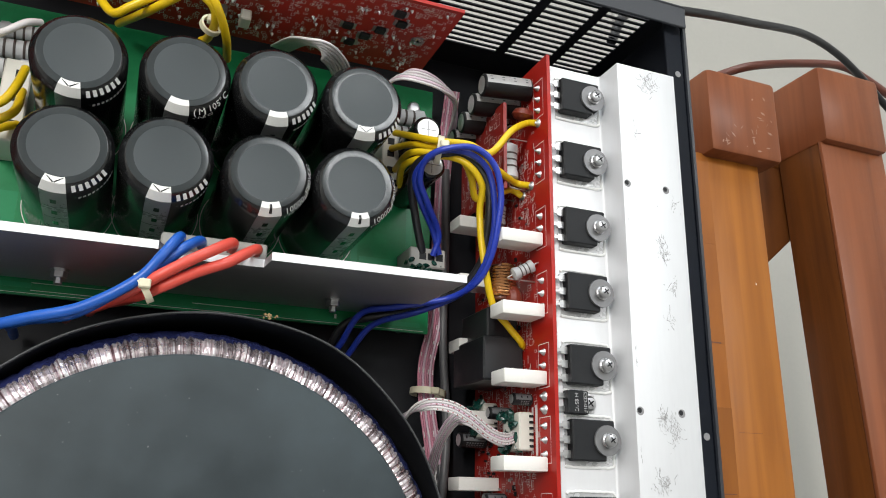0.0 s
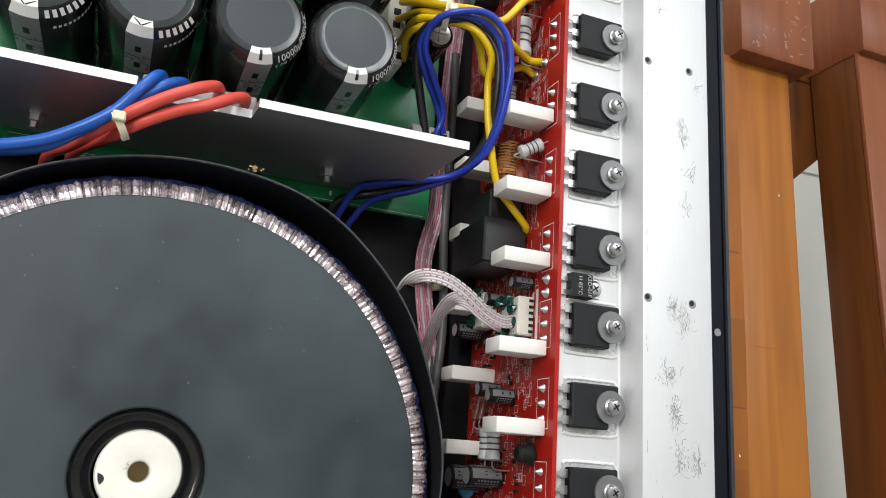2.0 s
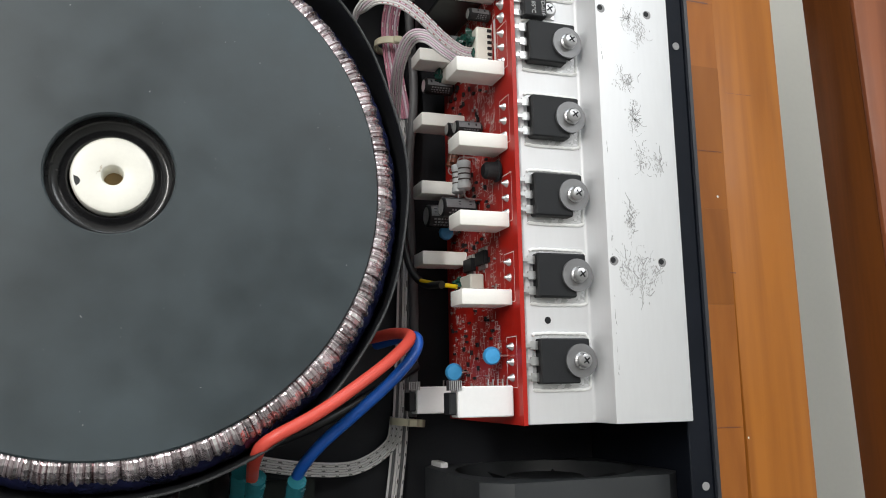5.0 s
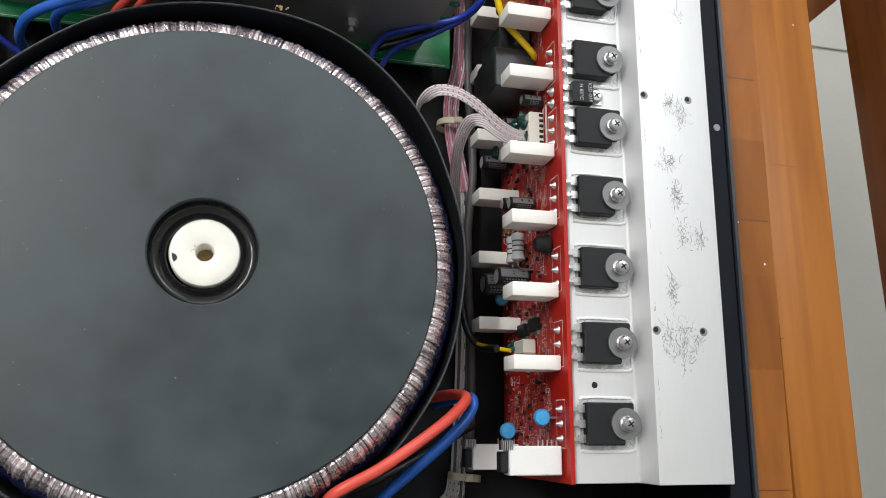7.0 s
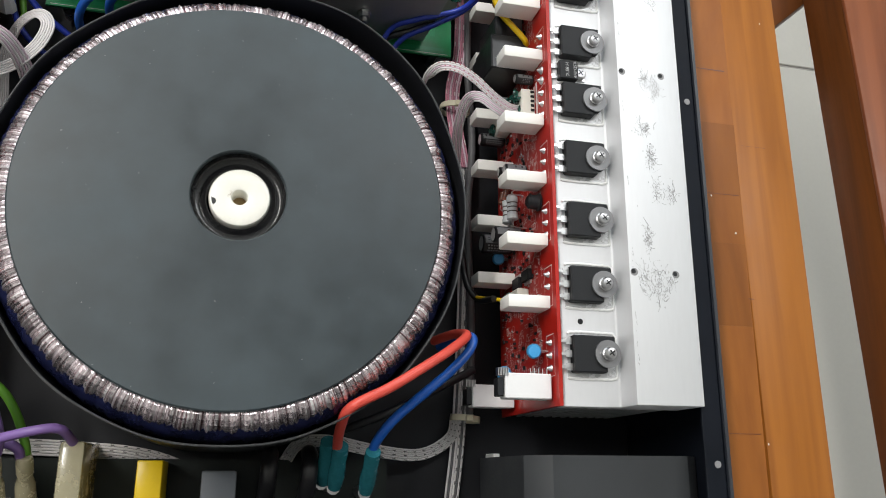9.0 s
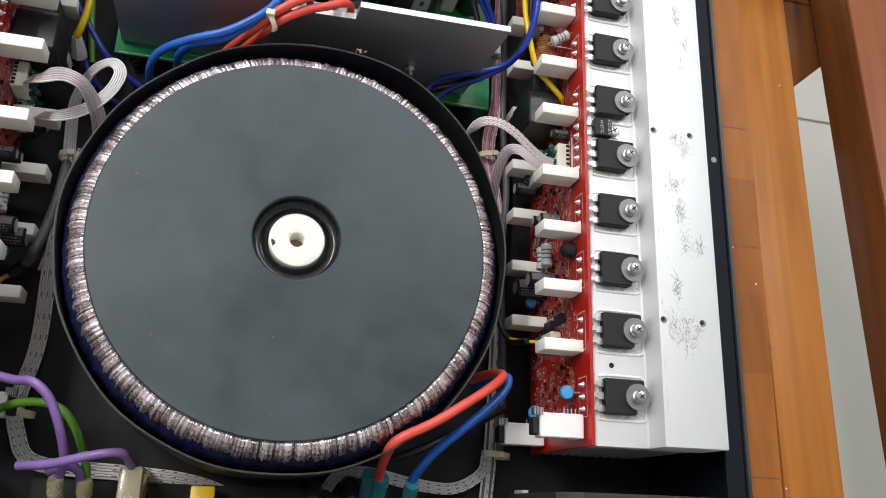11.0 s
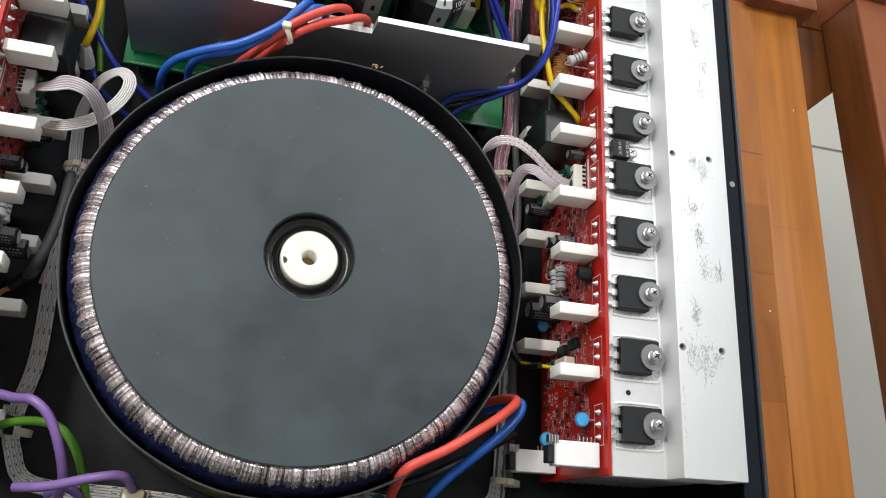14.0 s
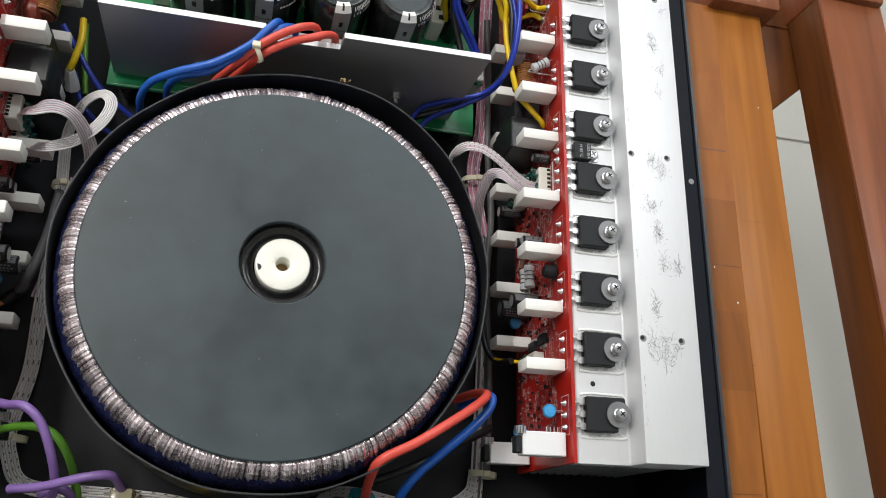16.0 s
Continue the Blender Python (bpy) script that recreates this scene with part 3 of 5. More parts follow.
def transistor(s):
    """A flat power transistor with three leads, washer and screw, base at the screw."""
    t = thing("power_transistor", (s * 153.5, 0, 97), "black plastic power transistor screwed to the bare heatsink", "transistor", "power transistors")
    b = B()
    box(b, min(s * 138.5, s * 160.5), max(s * 138.5, s * 160.5), -10.2, 9.6, 97.05, 97.3)
    part("mica_sheet", b, MICA, t, "clear insulating sheet")
    b = B()
    path = [(138.6, -9.4), (139.6, -9.9), (146, -10.1), (152, -10.0), (158.6, -10.0), (160.2, -9.4), (160.7, -8), (160.8, -2), (160.7, 4), (160.7, 7.6), (160.1, 9.0), (158.6, 9.6), (152, 9.7), (145, 9.8), (139.8, 9.5), (138.6, 9.0)]
    tube(b, [Vector((s * x, y, 97.3)) for x, y in [(q.x + 0.12 * math.sin(q.y * 3 + q.x), q.y + 0.12 * math.sin(q.x * 2.3)) for q in spline([(x, y, 0) for x, y in path], 5)]], 0.62, 7)
    part("paste_bead", b, GREASE, t, "bead of white thermal paste")
    b = B()
    for y0, y1, x1 in ((-7.8, 7.8, 154.5), (-4.6, 7.8, 158.5)):
        box(b, min(s * 139.5, s * x1), max(s * 139.5, s * x1), y0, y1, 97.4 + (x1 > 155) * 0.02, 102.2 - (x1 > 155) * 0.03, 0.5)
    body = part("body", b, EPOXY, t)
    for k in (-1, 0, 1):
        b = B()
        box(b, min(s * 134.8, s * 139.6), max(s * 134.8, s * 139.6), k * 5.45 - 0.65, k * 5.45 + 0.65, 99.2, 99.9)
        box(b, min(s * 136.6, s * 139.6), max(s * 136.6, s * 139.6), k * 5.45 - 1.5, k * 5.45 + 1.5, 99.25, 99.85, 0.1)
        part("lead", b, TINNED, t)
    b = B()
    lathe(b, [(2.0, 0), (5.9, 0), (5.9, 0.9), (2.0, 0.9)], (s * 154.5, 0, 102.4), (0, 0, 1), 28)
    part("washer", b, WASHER, t, "plain grey steel washer")
    b = B()
    lathe(b, [(2.9, 0), (3.0, 0.5), (2.5, 0.7), (2.2, 1.0), (2.55, 1.3), (2.6, 2.4), (2.1, 3.1), (0.8, 3.4)], (s * 154.5, 0, 103.35), (0, 0, 1), 20)
    sc = part("screw", b, STEEL, t, "cross-head steel screw")
    # Screw slot is no recess: its shade is a flat black cross.
    b = B()
    a = rnd.uniform(0, 1)
    for q in (0, math.pi / 2):
        c, d = math.cos(a + q), math.sin(a + q)
        vs = [b.verts.new((s * 154.5 + c * u - d * w, d * u + c * w, 106.82)) for u, w in ((-1.4, -0.28), (1.4, -0.28), (1.4, 0.28), (-1.4, 0.28))]
        b.faces.new(vs)
    part("cross_slot", b, EPOXY, sc, "dark cross painted as the slot's shade", smooth=False)
    return t


HS = {}
for s in (1, -1):
    HS[s] = heatsink(s)
    t0 = transistor(s)
    t0.location.y = SCREW_Y[0] * MM
    t0.location.z = 0.0982
    for y in SCREW_Y[1:]:
        copy_thing(t0, Matrix.Translation((s * 0.1535, y * MM, 0.0982)))


def text_mesh(bm, body, size, origin, right, up, z=0.0):
    """Letters of the built-in font as flat faces."""
    cu = bpy.data.curves.new("letters", "FONT")
    cu.body, cu.size, cu.resolution_u, cu.align_x = body, size, 2, "LEFT"
    ob = bpy.data.objects.new("letters", cu)
    me = ob.to_mesh()
    r, u = Vector(right).normalized(), Vector(up).normalized()
    vs = [bm.verts.new(Vector(origin) + r * v.co.x + u * v.co.y) for v in me.vertices]
    for f in me.polygons:
        try:
            bm.faces.new([vs[k] for k in f.vertices])
        except ValueError:
            pass
    ob.to_mesh_clear()
    bpy.data.objects.remove(ob)
    bpy.data.curves.remove(cu)


# thermal switches between two transistors
for s in (1, -1):
    ks = thing("thermal_switch", (s * 143, 74, 98.2), "small black thermal switch screwed to the heatsink", "thermal switch", "thermal switches")
    b = B()
    box(b, min(s * 138.4, s * 147.5), max(s * 138.4, s * 147.5), 69.4, 78.6, 98.25, 102.6, 0.4)
    bd = part("body", b, EPOXY, ks)
    b = B()
    text_mesh(b, "KSD-01F", 2.3, (s * 145.2, 78.3, 102.65), (0, -1, 0), (1, 0, 0))
    text_mesh(b, "H 85\u00b0C", 2.3, (s * 141.3, 77.5, 102.65), (0, -1, 0), (1, 0, 0))
    part("print", b, EPOXY_TEXT, bd, "white printed rating", smooth=False)
    b = B()
    box(b, min(s * 147, s * 152.5), max(s * 147, s * 152.5), 70.5, 77.5, 98.25, 98.9, 0.2)
    part("tab", b, TINNED, ks)
    b = B()
    lathe(b, [(3.0, 0), (3.0, 1.2), (2.2, 1.9), (0.6, 2.1)], (s * 149.5, 74, 99), (0, 0, 1), 18)
    tsc = part("screw", b, STEEL, ks, "cross-head steel screw")
    # Slot's shade again laid on as flat black strips.
    b = B()
    for c_, d_ in ((0.8, 0.6), (-0.6, 0.8)):
        b.faces.new([b.verts.new((s * 149.5 + c_ * u - d_ * w, 74 + d_ * u + c_ * w, 101.16)) for u, w in ((-1.5, -0.28), (1.5, -0.28), (1.5, 0.28), (-1.5, 0.28))])
    part("cross_slot", b, EPOXY, tsc, "dark cross painted as the slot's shade", smooth=False)
    for k in (-1, 1):
        b = B()
        box(b, min(s * 134.8, s * 138.6), max(s * 134.8, s * 138.6), 74 + k * 2.6 - 1, 74 + k * 2.6 + 1, 99, 99.6)
        part("lead", b, TINNED, ks)

# ---- upright amplifier boards with their parts ----
PX = 133.0
UP_Y = (141.5, 110.5, 83.5, 50.5, 22.5, -6.5, -34.5)
LOW_Y = (161, 133, 103, 71.5, 43.5, 14.5, -14.5)


def marks(b, s, x, y0, y1, z0, z1, n, small=1.0):
    """Little white print outlines on an upright board face."""
    for k in range(n):
        y, z = rnd.uniform(y0, y1), rnd.uniform(z0, z1)
        w, h, t = rnd.uniform(0.8, 2.6) * small, rnd.uniform(0.8, 2.2) * small, 0.16
        if rnd.random() < 0.65:
            segs = [(y - w, y + w, z - h, z - h + t), (y - w, y + w, z + h - t, z + h), (y - w, y - w + t, z - h + t, z + h - t), (y + w - t, y + w, z - h + t, z + h - t)]
        else:
            segs = [(y - w, y + w, z - t, z + t)]
        for a, c, d, e in segs:
            vs = [b.verts.new((x, p, q)) for p, q in ((a, d), (c, d), (c, e), (a, e))]
            b.faces.new(vs)


def elco(parent, p0, p1, r, name="electrolytic_capacitor"):
    b = B()
    cyl(b, p0, p1, r, 22, 0.6)
    c = part(name, b, SMALL_SLEEVE, parent, "black electrolytic capacitor")
    p0, p1 = Vector(p0), Vector(p1)
    d = (p1 - p0).normalized()
    b = B()
    lathe(b, [(r * 0.78, 0.05), (0.01, 0.05)], p1, d, 20, False)
    part("can_top", b, CAN, c, "bare aluminium can top")
    side = Vector((0, 0.35, 1)) - d * d.dot(Vector((0, 0.35, 1)))
    side.normalize()
    w = d.cross(side)
    b = B()
    for k in range(5):
        a0, a1 = -0.5 + k * 0.2, -0.3 + k * 0.2
        vs = [b.verts.new(q + (r + 0.06) * (math.cos(a) * side + math.sin(a) * w)) for q, a in ((p0 + d, a0), (p0 + d, a1), (p1 - d, a1), (p1 - d, a0))]
        b.faces.new(vs)
    st = part("stripe", b, STRIPE if r > 5 else SMALL_PRINT, c, "grey polarity stripe")
    # rows of print beside the stripe and dark marks on it
    L = (p1 - p0).length
    b, dk = B(), B()
    for row in range(3):
        a0 = 0.68 + row * 0.3
        u = 2.0
        while u < L - 3:
            g = rnd.uniform(0.5, 1.1) * r / 4
            for e in ((-1, 1) if r < 5 else (1,)):
                vs = [b.verts.new(p0 + d * q + (r + 0.06) * (math.cos(a) * side + math.sin(a) * w)) for q, a in ((u, e * a0), (u, e * (a0 + 0.16)), (u + g, e * (a0 + 0.16)), (u + g, e * a0))]
                b.faces.new(vs)
            u += g + 0.5
    part("sleeve_print", b, SMALL_PRINT, c, "grey printed marks", smooth=False)
    u = 2.5
    while u < L - 3:
        vs = [dk.verts.new(p0 + d * q + (r + 0.12) * (math.cos(a) * side + math.sin(a) * w)) for q, a in ((u, -0.2), (u, 0.2), (u + r * 0.25, 0.2), (u + r * 0.25, -0.2))]
        dk.faces.new(vs)
        u += r * 1.1
    part("minus_marks", dk, SMALL_SLEEVE, st, "black minus marks", smooth=False)
    return c


def axial(parent, c, d, L, r, mat=None, name="resistor", bands=3, leads=True):
    c, d = Vector(c), Vector(d).normalized()
    b = B()
    lathe(b, [(r * 0.7, 0), (r * 1.08, L * 0.05), (r * 1.08, L * 0.2), (r * 0.95, L * 0.25), (r * 0.95, L * 0.75), (r * 1.08, L * 0.8), (r * 1.08, L * 0.95), (r * 0.7, L)], c - d * L / 2, d, 16)
    o = part(name, b, mat or RES_GREY, parent)
    b = B()
    for k in range(bands):
        t = (0.32 + 0.36 * k / max(bands - 1, 1)) * L
        lathe(b, [(r * 0.98, 0), (r * 0.98, L * 0.05)], c - d * L / 2 + d * t, d, 16, False)
    part("colour_band", b, RES_BAND, o, "dark colour bands")
    if leads:
        side = Vector((1, 0, 0)) * (1 if c.x > 0 else -1)
        for e in (-1, 1):
            p = c + d * e * L / 2
            b = B()
            tube(b, spline([p, p + d * e * 2, p + d * e * 3.2 + side * 1.5, Vector((PX * (1 if c.x > 0 else -1), (p + d * e * 3.4).y, (p + d * e * 3.4).z))], 4), 0.35, 6)
            part("wire_lead", b, TINNED, o)
    return o


def solder(parent, x, y, z, s, r=1.5, src=None):
    if src:
        return again(src, parent, (x - src["sx"], y - src["sy"], z - src["sz"]))
    b = B()
    lathe(b, [(r * 1.1, 0), (r * 0.95, 0.5), (r * 0.72, 1.0), (r * 0.4, 1.5), (r * 0.28, 2.2)], (x, y, z), (-s, 0, 0), 12)
    o = part("solder_joint", b, SOLDER, parent)
    o["sx"], o["sy"], o["sz"] = x, y, z
    return o


def amp_board(s):
    ab = thing("amplifier_board", (s * PX, 72, CF), "upright red amplifier circuit board soldered to the power transistors", "circuit board", "amplifier boards")
    b = B()
    box(b, min(s * PX, s * (PX + 1.6)), max(s * PX, s * (PX + 1.6)), HY0, 226, 27, 101.5)
    bd = part("board", b, PCB_RED, ab, "red printed circuit board")
    xf = s * (PX - 0.06)
    b = B()
    marks(b, s, xf, -74, 220, 30, 84, 1500, 0.7)
    marks(b, s, xf, -74, 220, 78, 89, 110, 0.6)
    for y in SCREW_Y:
        for a, c, d, e in ((y - 9, y + 9, 89, 89.25), (y - 9, y + 9, 97.5, 97.75), (y - 9, y - 8.7, 89.3, 97.5), (y + 8.7, y + 9, 89.3, 97.5)):
            vs = [b.verts.new((xf, p, q)) for p, q in ((a, d), (c, d), (c, e), (a, e))]
            b.faces.new(vs)
    # readable legends
    f = (0, -s, 0)
    if s > 0:
        for tx, y, z, sz in (("GND", 163, 76, 2.4), ("-V", 173, 82, 2.4), ("+V", 202, 90, 2.4), ("OUT", 97, 72, 2.6)):
            text_mesh(b, tx, sz, (xf, y, z), (0, 0, 1), (0, 1, 0))
        text_mesh(b, "20100927", 2.6, (xf, 56, 79), (0, 1, 0), (0, 0, 1))
    sk = part("silkscreen", b, SILK, bd, "white printed outlines and legends", smooth=False)
    sk["kind"] = "stuff"
    # brand and model legend as plain bars
    b = B()
    for y0, y1, z0, z1 in ((54, 74, 85.5, 87.5), (55, 73, 82.6, 84)):
        vs = [b.verts.new((xf, p, q)) for p, q in ((y0, z0), (y1, z0), (y1, z1), (y0, z1))]
        b.faces.new(vs)
    part("legend_bar", b, SILK, bd, "white printed legend bar", smooth=False)
    src = None
    for y in SCREW_Y:
        for k in (-1, 0, 1):
            o = solder(ab, s * PX, y + k * 5.45, 93.5, s, 1.4, src)
            src = src or o
    for y, z in ((196, 93), (169, 86), (167, 78), (100, 75), (76.6, 93.5), (71.4, 93.5)):
        solder(ab, s * PX, y, z, s, 1.9)
    # ceramic resistors in two rows
    b = B()
    box(b, min(s * 113.4, s * (PX - 0.5)), max(s * 113.4, s * (PX - 0.5)), -2.8, 2.8, 84.0, 96.2, 0.6, 2)
    r0 = part("ceramic_resistor", b, CERAMIC, ab, "white ceramic block resistor")
    dy = 0 if s > 0 else -8
    r0.location.y = (UP_Y[0] + dy) * MM
    for y in UP_Y[1:]:
        again(r0, ab, (rnd.uniform(-0.5, 0.5), y + dy + rnd.uniform(-0.4, 0.4), 0))
    for y in LOW_Y:
        again(r0, ab, (rnd.uniform(-0.5, 0.5), y + dy, -43.5))
    # small glass-fibre legs, chips and discs
    b = B()
    for k in range(150):
        y, z = rnd.uniform(-72, 60) if k < 110 else rnd.uniform(60, 215), rnd.uniform(33, 78)
        w, h = rnd.choice(((0.5, 0.9), (0.9, 0.5), (0.4, 0.7)))
        box(b, min(s * (PX - 1), s * (PX - 0.05)), max(s * (PX - 1), s * (PX - 0.05)), y - w, y + w, z - h, z + h)
    part("component_scatter", b, EPOXY, ab, "tiny black surface-mount parts")["kind"] = "stuff"
    b = B()
    for k in range(130):
        y, z = rnd.uniform(-72, 215), rnd.uniform(30, 84)
        w, h = rnd.choice(((0.25, 0.55), (0.55, 0.25)))
        box(b, min(s * (PX - 0.8), s * (PX - 0.05)), max(s * (PX - 0.8), s * (PX - 0.05)), y - w, y + w, z - h, z + h)
    part("solder_dots", b, SOLDER, ab, "bright solder dots")["kind"] = "stuff"
    for y, z in ((-17, 70), (-18, 57)):
        b = B()
        box(b, min(s * (PX - 2.4), s * (PX - 0.2)), max(s * (PX - 2.4), s * (PX - 0.2)), y - 2.6, y + 2.6, z - 4.5, z + 4.5, 0.3)
        ic = part("chip", b, EPOXY, ab, "black eight-pin chip")
        for k in range(4):
            b = B()
            box(b, min(s * (PX - 1.2), s * (PX - 0.2)), max(s * (PX - 1.2), s * (PX - 0.2)), y - 4.2, y - 2.6, z - 3.6 + k * 2.2, z - 2.7 + k * 2.2)
            box(b, min(s * (PX - 1.2), s * (PX - 0.2)), max(s * (PX - 1.2), s * (PX - 0.2)), y + 2.6, y + 4.2, z - 3.6 + k * 2.2, z - 2.7 + k * 2.2)
            part("pin", b, TINNED, ic)
    # electrolytic capacitors: large group at the rear, small ones along the board
    for y, z in ((215, 87), (211, 75.5), (207, 64), (203, 52.5)):
        elco(ab, (s * (PX - 1), y, z), (s * (PX - 24), y - 1.5, z - 1.5), 5.1)
    for y, z, r, L in ((72, 66, 2.6, 11), (62.5, 40, 3.4, 13), (34, 72, 2.8, 11), (37, 60, 2.8, 10), (4, 63, 4.0, 14), (3, 50, 4.6, 16), (76, 84, 2.4, 9)):
        if s < 0 and y > 70:
            continue
        elco(ab, (s * (PX - 1), y, z), (s * (PX - 1 - L), y, z), r)
    # relay in two steps
    for y0, y1, z0, z1, x in ((84, 102.5, 46, 78, 19.5), (103, 116, 46, 73, 15.5)):
        b = B()
        box(b, min(s * (PX - x), s * (PX - 1)), max(s * (PX - x), s * (PX - 1)), y0, y1, z0, z1, 0.7)
        part("relay", b, RELAY, ab, "black relay block")
    # output choke
    b = B()
    tube(b, [Vector((s * (PX - 12) + 6.2 * math.cos(k * 0.3927), 118.6 + k * 0.08, 79 + 6.2 * math.sin(k * 0.3927))) for k in range(166)], 0.62, 7)
    ck = part("choke", b, COPPER, ab, "copper wire choke")
    b = B()
    cyl(b, (s * (PX - 12), 117, 79), (s * (PX - 12), 132.5, 79), 5.2, 18, 0.6)
    part("core", b, FERRITE, ck, "brown core")
    b = B()
    lathe(b, [(1, 0), (5, 1), (6.4, 3), (6.4, 5), (5, 7), (1, 8)], (s * (PX - 5), 118, 80), (-s, 0, 0.2), 16)
    part("film_capacitor", b, FILM_CAP, ab, "brown-red dipped capacitor")
    b = B()
    lathe(b, [(1, 0), (4, 1), (5.2, 2.5), (4, 5), (1, 6)], (s * (PX - 4), 200, 85), (0.1, 1, 0.3), 16)
    part("film_capacitor", b, FILM_CAP, ab, "brown-red dipped capacitor")
    # axial resistors
    axial(ab, (s * (PX - 9), 180, 82), (0, 1, 0), 17, 3.8, bands=3)
    axial(ab, (s * (PX - 7), 161, 60), (0, 1, 0.1), 12, 2.8)
    axial(ab, (s * (PX - 6), 160, 68), (0, 1, 0.1), 9, 2.0)
    axial(ab, (s * (PX - 6), 196, 72), (0.2, 1, 0), 9, 2.0)
    axial(ab, (s * (PX - 6.5), 129, 89), (0.8, 0.45, 0.2), 10, 2.5)
    for z in (62, 68.5):
        axial(ab, (s * (PX - 7), 16, z), (0, 1, 0), 12, 2.6)
    for z in (45, 50):
        axial(ab, (s * (PX - 4), 29, z), (0.2, 1, 0), 7, 1.5, FERRITE)
    # blue disc capacitors
    for y, z, r in ((-55, 88, 3.3), (-60, 48, 3.6), (-2, 42, 3.2)):
        b = B()
        lathe(b, [(0.5, -1.9), (r * 0.8, -1.6), (r, -0.4), (r, 0.4), (r * 0.8, 1.6), (0.5, 1.9)], (s * (PX - 5.5), y, z), (-0.2 * s, -0.1, 1), 20)
        dc = part("disc_capacitor", b, BLUE_CERAMIC, ab, "light blue disc capacitor")
        for k in (-1.6, 1.6):
            b = B()
            cyl(b, (s * (PX - 4), y, z + k), (s * PX, y, z + k), 0.4, 6)
            part("wire_lead", b, TINNED, dc)
    # round transistor beside a resistor
    b = B()
    lathe(b, [(4, 0), (4.2, 0.6), (3.4, 1), (3.2, 5), (2.2, 6)], (s * (PX - 1), 13, 88), (-s, 0, 0), 18)
    part("round_transistor", b, EPOXY, ab, "small round black transistor")
    # header sockets with green glue, grey legs of the small sub-board
    for y0, y1, z0, z1 in ((56, 71, 58, 85), (63, 78, 40, 52)) if s > 0 else ((70, 83, 50, 64), (60, 73, 34, 47)):
        b = B()
        box(b, min(s * (PX - 7), s * (PX - 0.3)), max(s * (PX - 7), s * (PX - 0.3)), y0, y1, z0 + 12 * (z1 > 80), z1, 0.6)
        cn = part("header_socket", b, CONN, ab, "cream header socket")
        for k in range(6):
            b = B()
            yy = y0 + 1.6 + k * (y1 - y0 - 3.2) / 5
            box(b, min(s * (PX - 2.6), s * (PX - 1)), max(s * (PX - 2.6), s * (PX - 1)), yy - 0.5, yy + 0.5, z1 - 0.2, z1 + 0.7)
            part("pin", b, EPOXY, cn)
        b = B()
        for k in range(26):
            lathe(b, [(0.3, -1.6), (rnd.uniform(1.4, 3.0), 0), (0.3, 1.8)], (s * (PX - rnd.uniform(5, 9)), rnd.uniform(y0, y1), (z0 if z1 < 80 else z0 + 16) + rnd.uniform(-2, 9)), (rnd.uniform(-1, 1), rnd.uniform(-1, 1), rnd.uniform(-1, 1)), 7)
        part("glue_blob", b, GLUE, ab, "dark green locking glue")["kind"] = "stuff"
    b = B()
    box(b, min(s * (PX - 6), s * (PX - 0.3)), max(s * (PX - 6), s * (PX - 0.3)), -29, -23, 58, 70, 0.5)
    part("header_socket", b, CONN, ab, "cream header socket")
    b = B()
    for k in range(10):
        lathe(b, [(0.3, -1), (rnd.uniform(1.0, 1.9), 0), (0.3, 1.2)], (s * (PX - rnd.uniform(5, 8)), rnd.uniform(-29, -23), 56 + rnd.uniform(-2, 3)), (rnd.uniform(-1, 1), 1, 0.3), 7)
    part("glue_blob", b, GLUE, ab, "dark green locking glue")["kind"] = "stuff"
    # front sockets: white shrouds with a dark open end and a row of pins
    for z0, z1 in ((88.5, 96), (41, 49)):
        b = B()
        box(b, min(s * 111.5, s * (PX - 1)), max(s * 111.5, s * (PX - 1)), -76, -65.5, z0, z1, 0.4)
        cn = part("front_socket", b, CONN_WHITE, ab, "white multi-pin socket")
        b = B()
        box(b, min(s * 108.6, s * 111.3), max(s * 108.6, s * 111.3), -75, -67.5, z0 + 0.5, z1 - 1, 0.4)
        part("plug", b, EPOXY, cn, "black plug end")
        for k in range(7):
            b = B()
            box(b, min(s * (108.2 + k * 0.7), s * (108.5 + k * 0.7)), max(s * (108.2 + k * 0.7), s * (108.5 + k * 0.7)), -66.8, -63.5, z1 - 2.5, z1 + 0.6)
            part("pin", b, TINNED, cn)
        for k in range(5):
            b = B()
            box(b, min(s * (123 + k * 1.8), s * (123.4 + k * 1.8)), max(s * (123 + k * 1.8), s * (123.4 + k * 1.8)), -65.4, -63.2, z1 - 2, z1 - 1.4)
            part("pin", b, TINNED, cn)
    # small sub-board standing off the main board
    b = B()
    box(b, min(s * (PX - 13.6), s * (PX - 12)), max(s * (PX - 13.6), s * (PX - 12)), 166, 207, 40, 86)
    sb = part("sub_board", b, PCB_DARK, ab, "small red plug-in board")
    b = B()
    marks(b, s, s * (PX - 13.7), 168, 205, 42, 84, 130, 0.8)
    part("silkscreen", b, SILK, sb, "white printed outlines", smooth=False)["kind"] = "stuff"
    for y in (170, 203):
        b = B()
        cyl(b, (s * (PX - 12), y, 60), (s * PX, y, 60), 1.2, 8)
        part("spacer", b, TINNED, sb)
    return ab


for s in (1, -1):
    amp_board(s)

